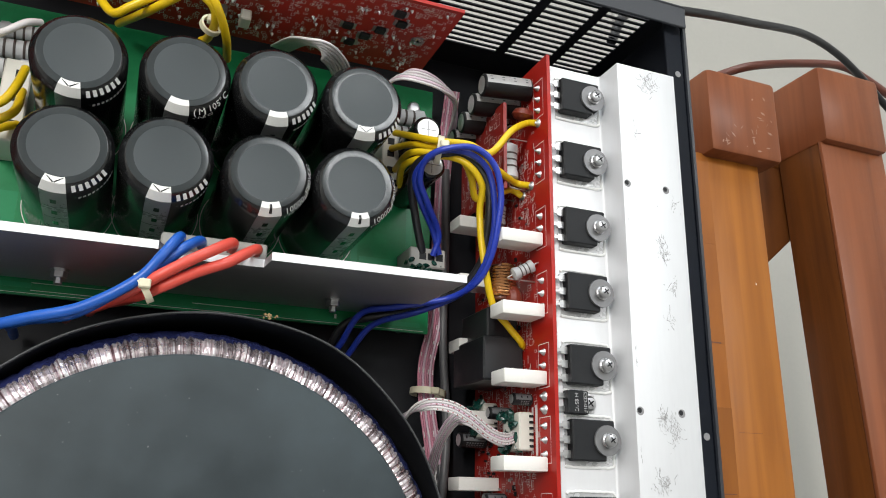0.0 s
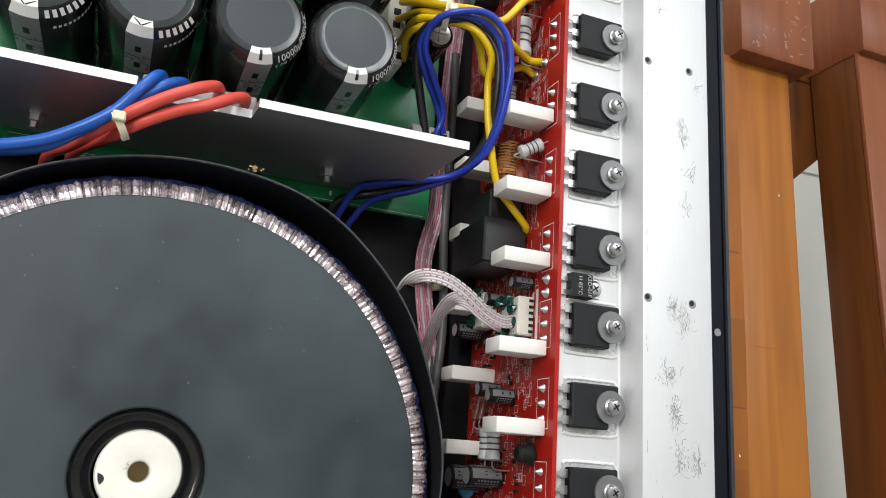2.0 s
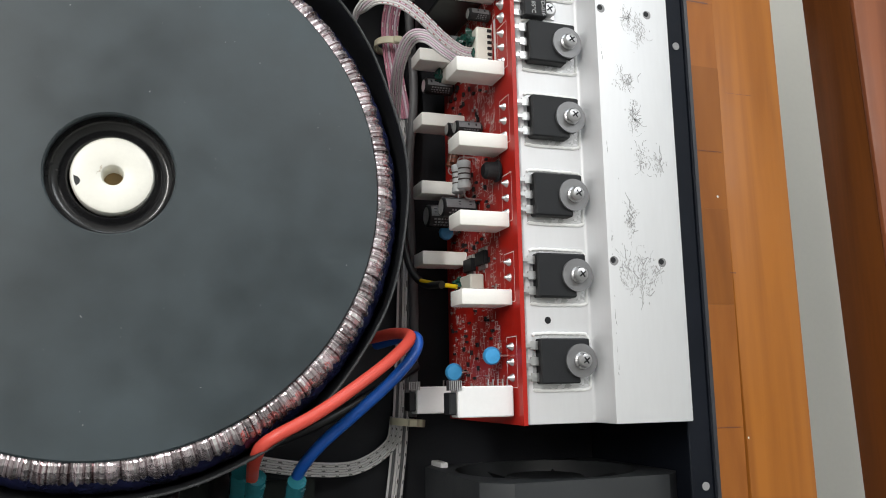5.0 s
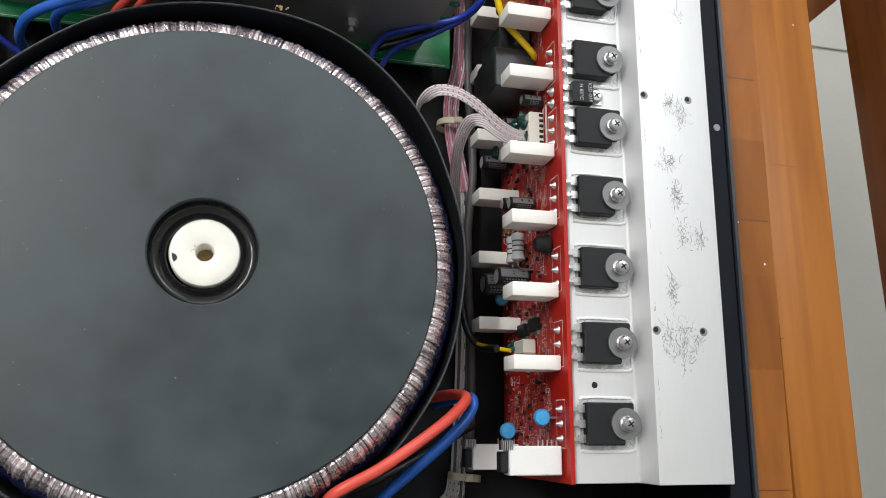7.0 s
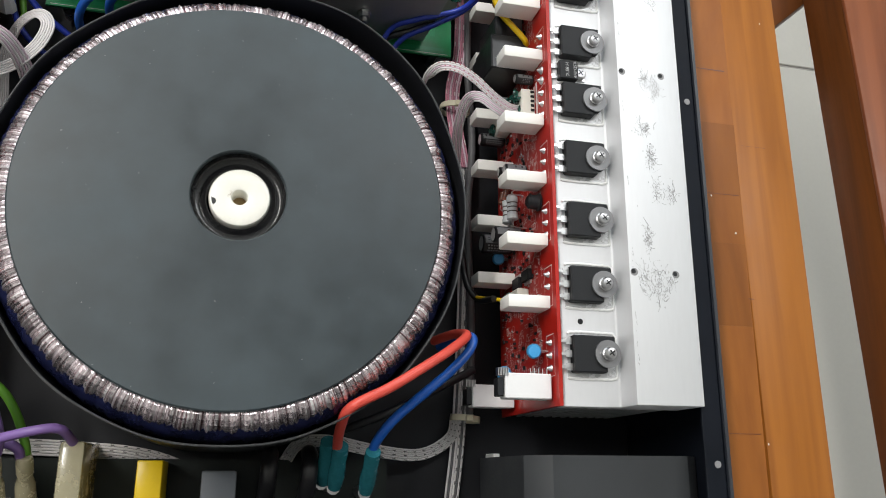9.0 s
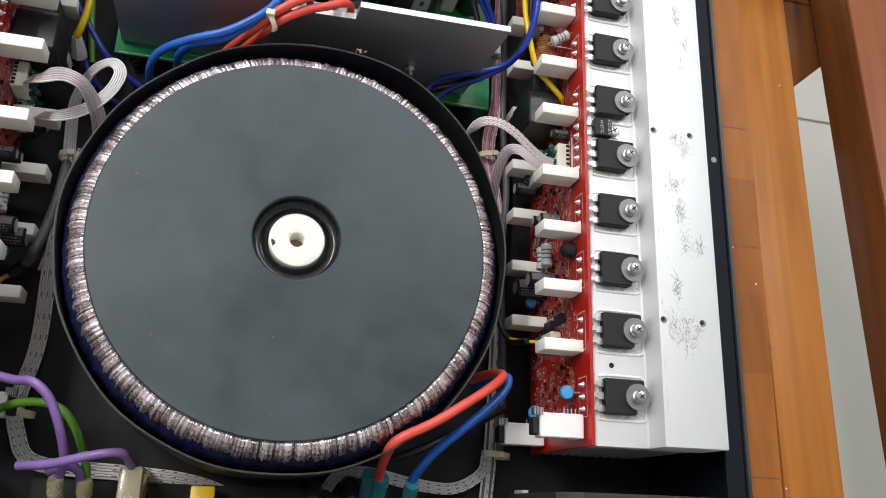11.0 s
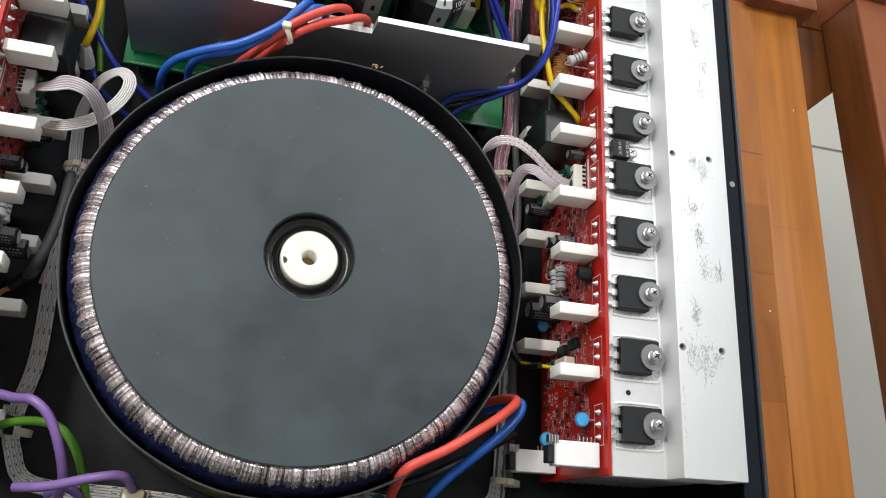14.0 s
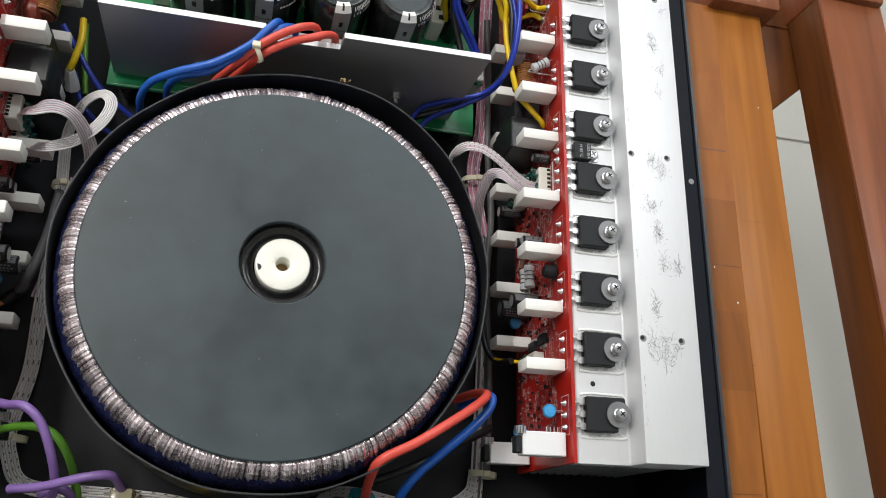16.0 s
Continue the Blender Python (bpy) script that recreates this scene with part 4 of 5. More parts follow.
# ---- toroidal transformer ----
TC = Vector((-0.5, -2.0, 0))
tor = thing("toroidal_transformer", (TC.x, TC.y, CF), "large toroidal transformer wound in clear film with a black rubber pad", "transformer")
b = B()
lathe(b, [(18.0, 101.2), (81.9, 101.2), (82.6, 101.8), (82.6, 103.4), (82.0, 104), (18.5, 104), (18.0, 103.5), (18.0, 101.2)], TC, (0, 0, 1), 128, False)
HC = TC + Vector((0.4, 1.3, 0))
for v in b.verts:
    if (v.co.xy - TC.xy).length < 20:
        v.co.xy = HC.xy + (v.co.xy - TC.xy) * 1.02
part("rubber_pad", b, DISC, tor, "matt black rubber pad with dust specks")
b = B()
for k in range(60):
    a, r = rnd.uniform(0, 6.283), 20 + 62 * math.sqrt(rnd.random())
    cx, cy, w, an = TC.x + r * math.cos(a), TC.y + r * math.sin(a), rnd.uniform(0.1, 0.3), rnd.uniform(0, 3.14)
    L = w * rnd.choice((0.7, 1, 1, 1.8))
    c, d = math.cos(an), math.sin(an)
    b.faces.new([b.verts.new((cx + c * u - d * v, cy + d * u + c * v, 104.03)) for u, v in ((-L, -w * 0.5), (0, -w * 0.7), (L, -w * 0.3), (L * 0.8, w * 0.5), (0, w * 0.7), (-L * 0.7, w * 0.4))])
part("dust_specks", b, DUST, tor, "pale dust specks", smooth=False)["kind"] = "stuff"
# winding turns: wedges that follow the rounded shoulder
NT = 300
gap = 2 * math.pi / NT


def turn_mesh(k, prof, name, mat, parent):
    """One crinkled wrap of film: a few flat facets that follow the rounded shoulder."""
    b = B()
    a0 = gap * (k + rnd.uniform(-0.25, 0.25))
    wdt = gap * rnd.uniform(0.62, 1.05)
    lift = rnd.uniform(-0.4, 0.4)
    rows = []
    for i, (r, z) in enumerate(prof):
        row = []
        for j, (da, dr) in enumerate(((-wdt, -0.8), (-wdt * 0.45, 0.0), (wdt * 0.1, 0.25), (wdt * 0.5, -0.1), (wdt, -0.8))):
            f = 0.25 if i == 0 else 1.0
            rr = r + (dr + lift + rnd.uniform(-0.16, 0.16)) * f * (0.8 if r > 84 else 0.35)
            an = a0 + da + rnd.uniform(-0.08, 0.08) * gap + 0.3 * gap * (z - 95) / 20
            row.append(b.verts.new((TC.x + rr * math.cos(an), TC.y + rr * math.sin(an), z + (dr + lift + rnd.uniform(-0.14, 0.14)) * 0.7 * f)))
        rows.append(row)
    for p, q in zip(rows, rows[1:]):
        for j in range(4):
            b.faces.new((p[j], p[j + 1], q[j + 1], q[j]))
    return part(name, b, mat, parent, smooth=False)


for k in range(NT):
    turn_mesh(k, ((80.5, 101.6), (83.7, 102.3), (85.6, 101.6), (87.4, 100), (88.9, 97.6), (90.0, 94.4)), "film_turn", FILM, tor)
b = B()
segs = 460
rings = []
for r, z in ((88.4, 97.4), (90.8, 94.4), (92.6, 90), (93.4, 83), (93.4, 40), (90, 24)):
    rings.append([b.verts.new((TC.x + (r + 0.16 * math.sin(k * 2.1) + 0.2 * math.sin(k * 0.77)) * math.cos(2 * math.pi * k / segs), TC.y + (r + 0.16 * math.sin(k * 2.1) + 0.2 * math.sin(k * 0.77)) * math.sin(2 * math.pi * k / segs), z)) for k in range(segs)])
for p, q in zip(rings, rings[1:]):
    for k in range(segs):
        b.faces.new((p[k], p[(k + 1) % segs], q[(k + 1) % segs], q[k]))
part("outer_winding", b, FILM_BLUE, tor, "dark blue film-wrapped winding side")
b = B()
lathe(b, [(18.8, 101.1), (18.5, 99), (17.7, 97.5), (16.2, 96.7), (14.9, 96.7), (13.9, 97.3), (13.3, 98.2), (12.9, 98.5), (12.5, 98.2), (12.2, 96)], HC, (0, 0, 1), 64, False)
part("centre_cup", b, CUP, tor, "glossy black centre cup")
BC = Vector((0.2, -0.3, 1.3))
b = B()
lathe(b, [(3.0, 86), (3.0, 97.7), (3.3, 98.3), (3.9, 98.6), (10.9, 98.6), (11.6, 98.3), (12.0, 97.6), (12.0, 92), (3.0, 86)], BC, (0, 0, 1), 56, False)
part("nylon_bush", b, NYLON, tor, "ivory nylon centre bush")
# Bottom disc is darker and browner than the bush's ivory.
b = B()
lathe(b, [(3.0, 89), (0.01, 89)], BC, (0, 0, 1), 24, False)
part("bush_bottom", b, BUSH_IN, tor, "yellow-brown bottom of the bush hole")
b = B()
b.faces.new([b.verts.new(BC + Vector((r * math.cos(a), r * math.sin(a), 98.65))) for r, a in ((10.9, 3.2), (10.9, 3.38), (10.7, 3.52), (9.6, 3.47), (9.1, 3.38), (9.5, 3.27))])
part("chipped_spot", b, EPOXY_SOFT, tor, "small dark chip in the bush rim")
b = B()
for k in range(9):
    a, r = rnd.uniform(2.4, 3.3), rnd.uniform(3.6, 4.6)
    lathe(b, [(rnd.uniform(0.1, 0.22), 0.03), (0.01, 0.05)], BC + Vector((r * math.cos(a), r * math.sin(a), 98.6)), (0, 0, 1), 6, False)
part("bush_stain", b, BUSH_IN, tor, "brown specks beside the bush hole", smooth=False)
# loose card band round the winding
b = B()
segs = 180
rings = [[], [], [], []]
rim = []
for k in range(segs):
    a = 2 * math.pi * k / segs
    r = 95.4 + 6.4 * math.exp(-((a - 1.05) / 0.5) ** 2) + 1.6 * math.exp(-((a - 1.9) / 0.45) ** 2) + 0.3 * math.sin(5 * a) + 0.2 * math.sin(13 * a)
    rim.append(Vector((TC.x + (r - 0.45) * math.cos(a), TC.y + (r - 0.45) * math.sin(a), 96.35 + 0.5 * math.sin(3 * a) + 0.4 * math.sin(11 * a))))
    zt = 96.2 + 0.5 * math.sin(3 * a) + 0.4 * math.sin(11 * a)
    for ring, (dr, z) in zip(rings, ((0, 22), (0, zt), (-0.9, zt), (-0.9, 22))):
        ring.append(b.verts.new((TC.x + (r + dr) * math.cos(a), TC.y + (r + dr) * math.sin(a), z)))
for p, q in zip(rings, rings[1:] + rings[:1]):
    for k in range(segs):
        b.faces.new((p[k], p[(k + 1) % segs], q[(k + 1) % segs], q[k]))
cb = part("card_band", b, BAND, tor, "loose black card band")
b = B()
tube(b, rim + rim[:1], 0.3, 6)
part("band_edge", b, CARD_EDGE, cb, "worn grey cut edge of the card")
b = B()
for k in range(12):
    lathe(b, [(0.1, -0.5), (rnd.uniform(0.3, 0.8), 0), (0.1, 0.5)], (22.2 + rnd.uniform(-2.5, 2.5), 97.2 + rnd.uniform(-0.9, 0.9), 96.6), (rnd.uniform(-1, 1), 1, 1), 6)
part("glue_crumbs", b, BUSH_IN, tor, "brown glue crumbs")

# ---- power supply board with capacitors ----
ps = thing("power_supply_board", (5, 170, CF), "green power supply circuit board on the case floor", "circuit board")
GZ = 38.0
b = B()
box(b, -96, 104, 109, 232, GZ - 1.6, GZ)
pb = part("board", b, PCB_GREEN, ps, "green printed circuit board")
b = B()
for x0, x1, y0, y1 in ((-93, 102, 110.3, 110.8), (-92, -60, 112, 114), (70, 100, 111.5, 113.5), (70, 88, 126, 142), (92, 95, 120, 170), (76, 95, 168, 171), (-60, 60, 128, 129), (66, 69, 130, 222), (-90, -70, 122, 150)):
    box(b, x0, x1, y0, y1, GZ + 0.02, GZ + 0.1)
part("copper_area", b, PCB_TRACE, pb, "lighter green copper areas")
b = B()
for x0, x1, y0, y1 in ((-94, 102, 109.8, 110.0), (-60, -30, 111, 111.2), (-60, -30, 114, 114.2), (60, 61, 112, 114), (0, 30, 112.4, 112.6)):
    box(b, x0, x1, y0, y1, GZ + 0.12, GZ + 0.16)
text_mesh(b, "C11", 3, (13, 127, GZ + 0.15), (1, 0, 0), (0, 1, 0))
text_mesh(b, "C3", 3, (40, 123, GZ + 0.15), (1, 0, 0), (0, 1, 0))
part("silkscreen", b, SILK, pb, "white printed lines", smooth=False)
for x in (-88, 96):
    for y in (115, 226):
        b = B()
        cyl(b, (x, y, CF), (x, y, GZ - 1.7), 3, 12)
        part("spacer", b, STEEL, ps)
for x, y in ((94, 221),):
    b = B()
    lathe(b, [(3.2, 0), (3.2, 0.9), (2.2, 1.7), (0.4, 1.8)], (x, y, GZ + 0.1), (0, 0, 1), 18)
    part("screw", b, STEEL, ps, "cross-head steel screw")

CAPX, CAPY = (-52, -18.3, 15.5, 49.2), (182, 146.5)


def big_cap(x, y, kind, rot):
    c = thing("filter_capacitor", (x, y, GZ), "large black electrolytic capacitor with grey top and white print", "capacitor", "filter capacitors")
    R, H = 16.0, 102.5
    b = B()
    lathe(b, [(R - 0.4, GZ + 0.2), (R, GZ + 1), (R, H - 3.2), (R - 0.15, H - 2.75), (R - 2.0, H - 0.35), (R - 2.5, H), (11.6, H - 0.05), (11.2, H - 0.35)], (x, y, 0), (0, 0, 1), 48)
    sl = part("sleeve", b, CAP_SLEEVE, c, "glossy black sleeve")
    b = B()
    lathe(b, [(11.2, H + 0.03), (10.6, H - 0.05), (0.01, H - 0.05)], (x, y, 0), (0, 0, 1), 40, False)
    part("top_disc", b, CAP_TOP, c, "matt grey top disc")
    b = B()
    lathe(b, [(13.6, H + 0.03), (13.4, H + 0.06), (11.15, H + 0.02)], (x, y, 0), (0, 0, 1), 48, False)
    part("top_ring", b, CAP_RING, c, "glossy dark grey sleeve rim")
    a0 = math.radians(-90 + rot)

    def patch(bm, r0, z0, r1, z1, aa, ab, n=8):
        for k in range(n):
            u, v = aa + (ab - aa) * k / n, aa + (ab - aa) * (k + 1) / n
            bm.faces.new([bm.verts.new((x + r * math.cos(g), y + r * math.sin(g), z)) for r, z, g in ((r0, z0, u), (r0, z0, v), (r1, z1, v), (r1, z1, u))])

    b = B()
    w = 0.27
    patch(b, 11.4, H + 0.1, 13.75, H + 0.1, a0 - w, a0 + w)
    patch(b, 13.75, H + 0.1, R + 0.1, H - 2.85, a0 - w, a0 + w)
    st = part("white_mark", b, CAP_WHITE, c, "white polarity mark")
    b = B()
    patch(b, R + 0.06, GZ + 2, R + 0.06, H - 3.0, a0 - w, a0 + w)
    part("polarity_stripe", b, CAP_GREY, c, "grey polarity stripe")
    b = B()
    for z in (88, 76, 64, 52):
        patch(b, R + 0.1, z, R + 0.1, z + 4, a0 - 0.06, a0 + 0.06, 2)
        patch(b, R + 0.1, z - 4, R + 0.1, z - 3.6, a0 - w, a0 + w)
    if kind == "bar":
        patch(b, 12.2, H + 0.15, 13.75, H + 0.15, a0 - 0.035, a0 + 0.035, 2)
        patch(b, 13.75, H + 0.15, 15.2, H - 1.65, a0 - 0.035, a0 + 0.035, 2)
    elif kind == "v":
        for e in (-1, 1):
            p = [(11.8, a0 + e * 0.2), (11.8, a0 + e * 0.24), (13.7, a0 + 0.02 * e), (13.3, a0)]
            b.faces.new([b.verts.new((x + r * math.cos(g), y + r * math.sin(g), H + 0.15)) for r, g in p])
    part("stripe_print", b, CAP_SLEEVE, st, "black minus signs", smooth=False)
    # print round the rim: rating as letters, the maker's name as plain bars
    b = B()
    if kind in ("bar", "neg"):
        for row, txt in enumerate(("10000\u00b5F80VDC", "(M)105\u00b0C") if kind == "bar" else ("(M)105\u00b0C", "-NEG")):
            for k, ch in enumerate(txt):
                g = a0 + 0.36 + k * (0.122 if row == 0 else 0.115)
                rr, z = (R + 0.05, H - 2.75) if row == 0 else (R + 0.1, H - 6.2)
                o = (x + rr * math.cos(g), y + rr * math.sin(g), z)
                up = (-0.62 * math.cos(g), -0.62 * math.sin(g), 0.785) if row == 0 else (0, 0, 1)
                text_mesh(b, ch, 3.6 if row == 0 else 3.2, o, (-math.sin(g), math.cos(g), 0), up)
    else:
        for k in range(6):
            g = a0 + 0.38 + k * 0.15
            patch(b, R + 0.02, H - 2.5, 14.4, H - 0.6, g, g + 0.085, 2)
        for k in range(10):
            g = a0 + 0.5 + k * 0.1
            patch(b, R + 0.08, H - 9.6, R + 0.08, H - 8.0, g, g + 0.06, 1)
    part("sleeve_print", b, CAP_WHITE, c, "white sleeve print", smooth=False)
    return c


CAP_SHIFT = (((0.5, -0.5), (2.4, 0.4), (1.3, 2.6), (1.9, 3.3)), ((0.5, 0.2), (-0.4, 2.3), (0.8, 2.2), (0.3, 3.1)))
KINDS = (("v", "neg", "plain", "v"), ("v", "v", "bar", "bar"))
for j, y in enumerate(CAPY):
    for k, x in enumerate(CAPX):
        dx, dy = CAP_SHIFT[j][k]
        b = B()
        lathe(b, [(16.9, GZ + 0.14), (17.25, GZ + 0.14)], (x + dx, y + dy, 0), (0, 0, 1), 48, False)
        part("printed_ring", b, SILK, pb, "white printed outline ring", smooth=False)
        big_cap(x + dx, y + dy, KINDS[j][k], rnd.uniform(-4, 4) + (4 if k > 1 else -3))

# screening plate with a notch
pl = thing("screening_plate", (0, 117, GZ), "bent bare aluminium plate upright on the green board", "metal plate")
b = B()
prof = [(-93, 102), (-18, 102.5), (-14, 93.5), (18.6, 95), (19.4, 105.5), (93, 107), (88, 40), (-93, 40)]
rows = [[b.verts.new((x, yy, z)) for x, z in prof] for yy in (115.2, 118.0)]
n = len(prof)
for k in range(n):
    b.faces.new((rows[0][k], rows[0][(k + 1) % n], rows[1][(k + 1) % n], rows[1][k]))
b.faces.new(rows[0])
b.faces.new(list(reversed(rows[1])))
bmesh.ops.recalc_face_normals(b, faces=b.faces)
bmesh.ops.triangulate(b, faces=[f for f in b.faces if len(f.verts) > 4])
part("plate", b, ALU_PLATE, pl)
# Top edge gets a lighter aluminium than the plate's face.
b = B()
for (x0, z0), (x1, z1) in (((-93, 102), (-18, 102.5)), ((-14, 93.5), (18.6, 95)), ((19.4, 105.5), (93, 107))):
    rows = [(x0, 115.1, z0 + 0.05), (x1, 115.1, z1 + 0.05), (x1, 118.1, z1 + 0.05), (x0, 118.1, z0 + 0.05)]
    b.faces.new([b.verts.new(q) for q in rows])
part("cut_edge", b, ALU, pl, "lighter top edge of the plate", smooth=False)
for x in (-49.5, 53.5):
    b = B()
    lathe(b, [(3.4, 0), (3.4, 1.0), (2.9, 1.0), (2.9, 3.2), (1.5, 3.3), (1.5, 5.5), (0.6, 5.6)], (x, 115.1, 60), (0, -1, 0), 6)
    part("nut", b, TINNED, pl, "steel nut on a screw end")

# connectors on the supply board
for nm, x0, x1, y0, y1, z1, m, lab, pins in (
    ("wire_connector", -17, 20.5, 119.4, 126, 88, CONN_GREY, "grey wire connector behind the plate's notch", ((-11, 122.6), (-3, 122.6), (7.5, 122.6), (16.5, 122.6))),
    ("wire_connector", 73, 81, 168, 200, 57, CONN, "cream wire connector beside the capacitors", ((77, 192), (77, 186), (77, 178), (79, 172))),
    ("wire_connector", 88, 105, 135, 144, 56, CONN_GREY, "grey wire connector on the board corner", ((94, 140), (98, 140), (102, 140))),
    ("wire_connector", -80, -70, 162, 196, 60, CONN, "cream wire connector beside the capacitors", ((-74, 190), (-74, 180), (-74, 169))),
):
    o = thing(nm, ((x0 + x1) / 2, (y0 + y1) / 2, GZ), lab, "connector", "supply board connectors")
    b = B()
    box(b, x0, x1, y0, y1, GZ + 0.2, z1, 0.6)
    bd = part("housing", b, m, o)
    # Flat black patches stand in for the sockets' shaded openings.
    for px_, py_ in pins:
        b = B()
        box(b, px_ - 1.6, px_ + 1.6, py_ - 1.6, py_ + 1.6, z1 + 0.02, z1 + 0.08)
        part("socket_hole", b, EPOXY, bd, "dark patch painted as a socket's shade", smooth=False)
b = B()
for k in range(22):
    lathe(b, [(0.3, -1), (rnd.uniform(1.0, 2.2), 0), (0.3, 1.2)], (rnd.uniform(88, 104), rnd.uniform(134, 138), 54 + rnd.uniform(-2, 3)), (rnd.uniform(-1, 1), 1, rnd.uniform(-1, 1)), 7)
solo("locking_glue", b, GLUE, (96, 136, 54), "dark green glue on the wire connector", "glue")
for x, y in ((86.5, 190), (88.5, 174)):
    o = thing("small_capacitor", (x, y, GZ), "small black electrolytic capacitor with bare aluminium top", "capacitor", "small capacitors")
    b = B()
    lathe(b, [(6.2, GZ + 0.2), (6.4, GZ + 1), (6.4, 78), (5.9, 79), (5.2, 79.4), (5.0, 79)], (x, y, 0), (0, 0, 1), 28)
    part("sleeve", b, CAP_SLEEVE, o)
    b = B()
    lathe(b, [(5.0, 79.1), (0.01, 79.1)], (x, y, 0), (0, 0, 1), 24, False)
    ct = part("can_top", b, CAN, o, "scored aluminium top")
    b = B()
    for c_, d_ in ((1, 0), (0, 1)):
        b.faces.new([b.verts.new((x + c_ * u - d_ * w, y + d_ * u + c_ * w, 79.14)) for u, w in ((-4, -0.18), (4, -0.18), (4, 0.18), (-4, 0.18))])
    part("vent_score", b, WASHER, ct, "dark crossed vent score", smooth=False)
for x, y, z, L, r in ((86, 211, 46, 22, 4), (84, 202, 46, 20, 4), (-80, 207, 46, 20, 4.2), (-82, 198, 46, 20, 4.2), (-78, 216, 44, 18, 3.5)):
    o = thing("power_resistor", (x, y, GZ), "grey cylindrical resistor lying on the green board", "resistor", "supply board resistors")
    axial(o, (x, y, z), (1, 0.05, 0), L, r, leads=False)
    b = B()
    box(b, x - 1, x + 1, y - 1, y + 1, GZ, z - r * 0.8)
    part("foot", b, TINNED, o)

# ---- rear red control board ----
rb = thing("control_board", (0, 233, CF), "upright dark red circuit board across the rear", "circuit board")
b = B()
box(b, -150, 91, 232, 233.6, 50, 107.5)
bd = part("board", b, PCB_RED, rb, "dark red printed circuit board")
b = B()
for k in range(1700):
    xx, zz = rnd.uniform(-148, 88), rnd.uniform(53, 105)
    if k < 44:
        xx, zz = 87 - k * 2.6, 104.3
    w, h, t = (0.9, 1.3, 0.16) if k < 44 else (rnd.uniform(0.35, 1.0), rnd.uniform(0.4, 1.1), 0.19)
    for a, c, d, e in ((xx - w, xx + w, zz - h, zz - h + t), (xx - w, xx + w, zz + h - t, zz + h), (xx - w, xx - w + t, zz - h + t, zz + h - t), (xx + w - t, xx + w, zz - h + t, zz + h - t)):
        b.faces.new([b.verts.new((p, 231.94, q)) for p, q in ((a, d), (c, d), (c, e), (a, e))])
part("silkscreen", b, SILK, bd, "white printed outlines", smooth=False)["kind"] = "stuff"
b = B()
for k in range(170):
    lathe(b, [(0.8, 0), (0.55, 0.6), (0.22, 1.4)], (rnd.uniform(-145, 86), 231.9, rnd.uniform(53, 103)), (0, -1, 0), 8)
part("solder_joints", b, SOLDER, rb, "bright solder joints")["kind"] = "stuff"
for x, z in ((69, 90), (62, 82), (57, 75), (48, 80), (66, 97), (52, 68), (-20, 80), (-60, 90)):
    b = B()
    box(b, x - 2.2, x + 2.2, 230.4, 231.9, z - 2.0, z + 2.0, 0.2)
    ic = part("chip", b, EPOXY, rb, "small black chip")
    b = B()
    for k in range(4):
        for e in (-1, 1):
            box(b, x + e * 2.9 - 0.6, x + e * 2.9 + 0.6, 231.2, 231.9, z - 1.6 + k * 1.05 - 0.2, z - 1.6 + k * 1.05 + 0.2)
    part("pins", b, TINNED, ic)
b = B()
lathe(b, [(3.0, 0), (3.0, 0.8), (2.0, 1.5), (0.4, 1.6)], (80, 231.9, 80), (0, -1, 0), 18)
part("screw", b, STEEL, rb, "cross-head steel screw")
for x in (-130, 80):
    b = B()
    cyl(b, (x, 233.7, 80), (x, 262.3, 80), 2.6, 10)
    part("spacer", b, STEEL, rb)
for x in (-40, -4, 6):
    b = B()
    box(b, x - 2.2, x + 2.2, 227, 231.9, 66, 74, 0.5)
    part("connector", b, STEEL if x == -4 else CONN, rb, "board connector")
b = B()
lathe(b, [(3, 0), (3, 5), (4.5, 5.2), (4.5, 7), (3, 7.2), (3, 11), (2, 11.5)], (-47, 231.9, 92), (0, -1, 0), 14)
part("brass_terminal", b, material("brass", (0.6, 0.42, 0.12), 0.3, 1.0), rb, "brass terminal post")

# ---- wiring ----
for nm, pts, r, m, lab in (
    ("blue", [(-78,92,21),(-76,88,30),(-75,87,44),(-74,85,60),(-72,83,78),(-67,86,88),(-55,89,96),(-39,93,102),(-24,102,107),(-17,111,108),(-13,118,105),(-11,122,97),(-11,122.6,87.5)], 1.85, "big_blue", "thick bright blue transformer wire"),
    ("blue", [(-64,95,28),(-63,94,46),(-62,92,65),(-60,90,80),(-54,90,90),(-41,92,96),(-28,100,102),(-19,107,105),(-10,116,104),(-4.5,121.4,97),(-3,122.6,87.5)], 1.85, "big_blue", "thick bright blue transformer wire"),
    ("red", [(-46,101,40),(-44,100,58),(-40,98,75),(-33,97,90),(-21,102,106),(-10,109,110),(-1,115,109),(5,120,103),(7.2,122.4,95),(7.5,122.6,87.5)], 1.95, "red", "thick red transformer wire"),
    ("red", [(-38,104,42),(-36,103,58),(-32,101,75),(-25,100,90),(-17,101,104),(-6,107,107),(4,112,106),(11,117.5,102),(15.5,121.4,95.5),(16.5,122.6,87.5)], 1.95, "red", "thick red transformer wire"),
):
    cable(nm + "_transformer_wire", pts, r, WIRE[m], lab + " over the plate's notch", "wire", "transformer wires", seg=12)
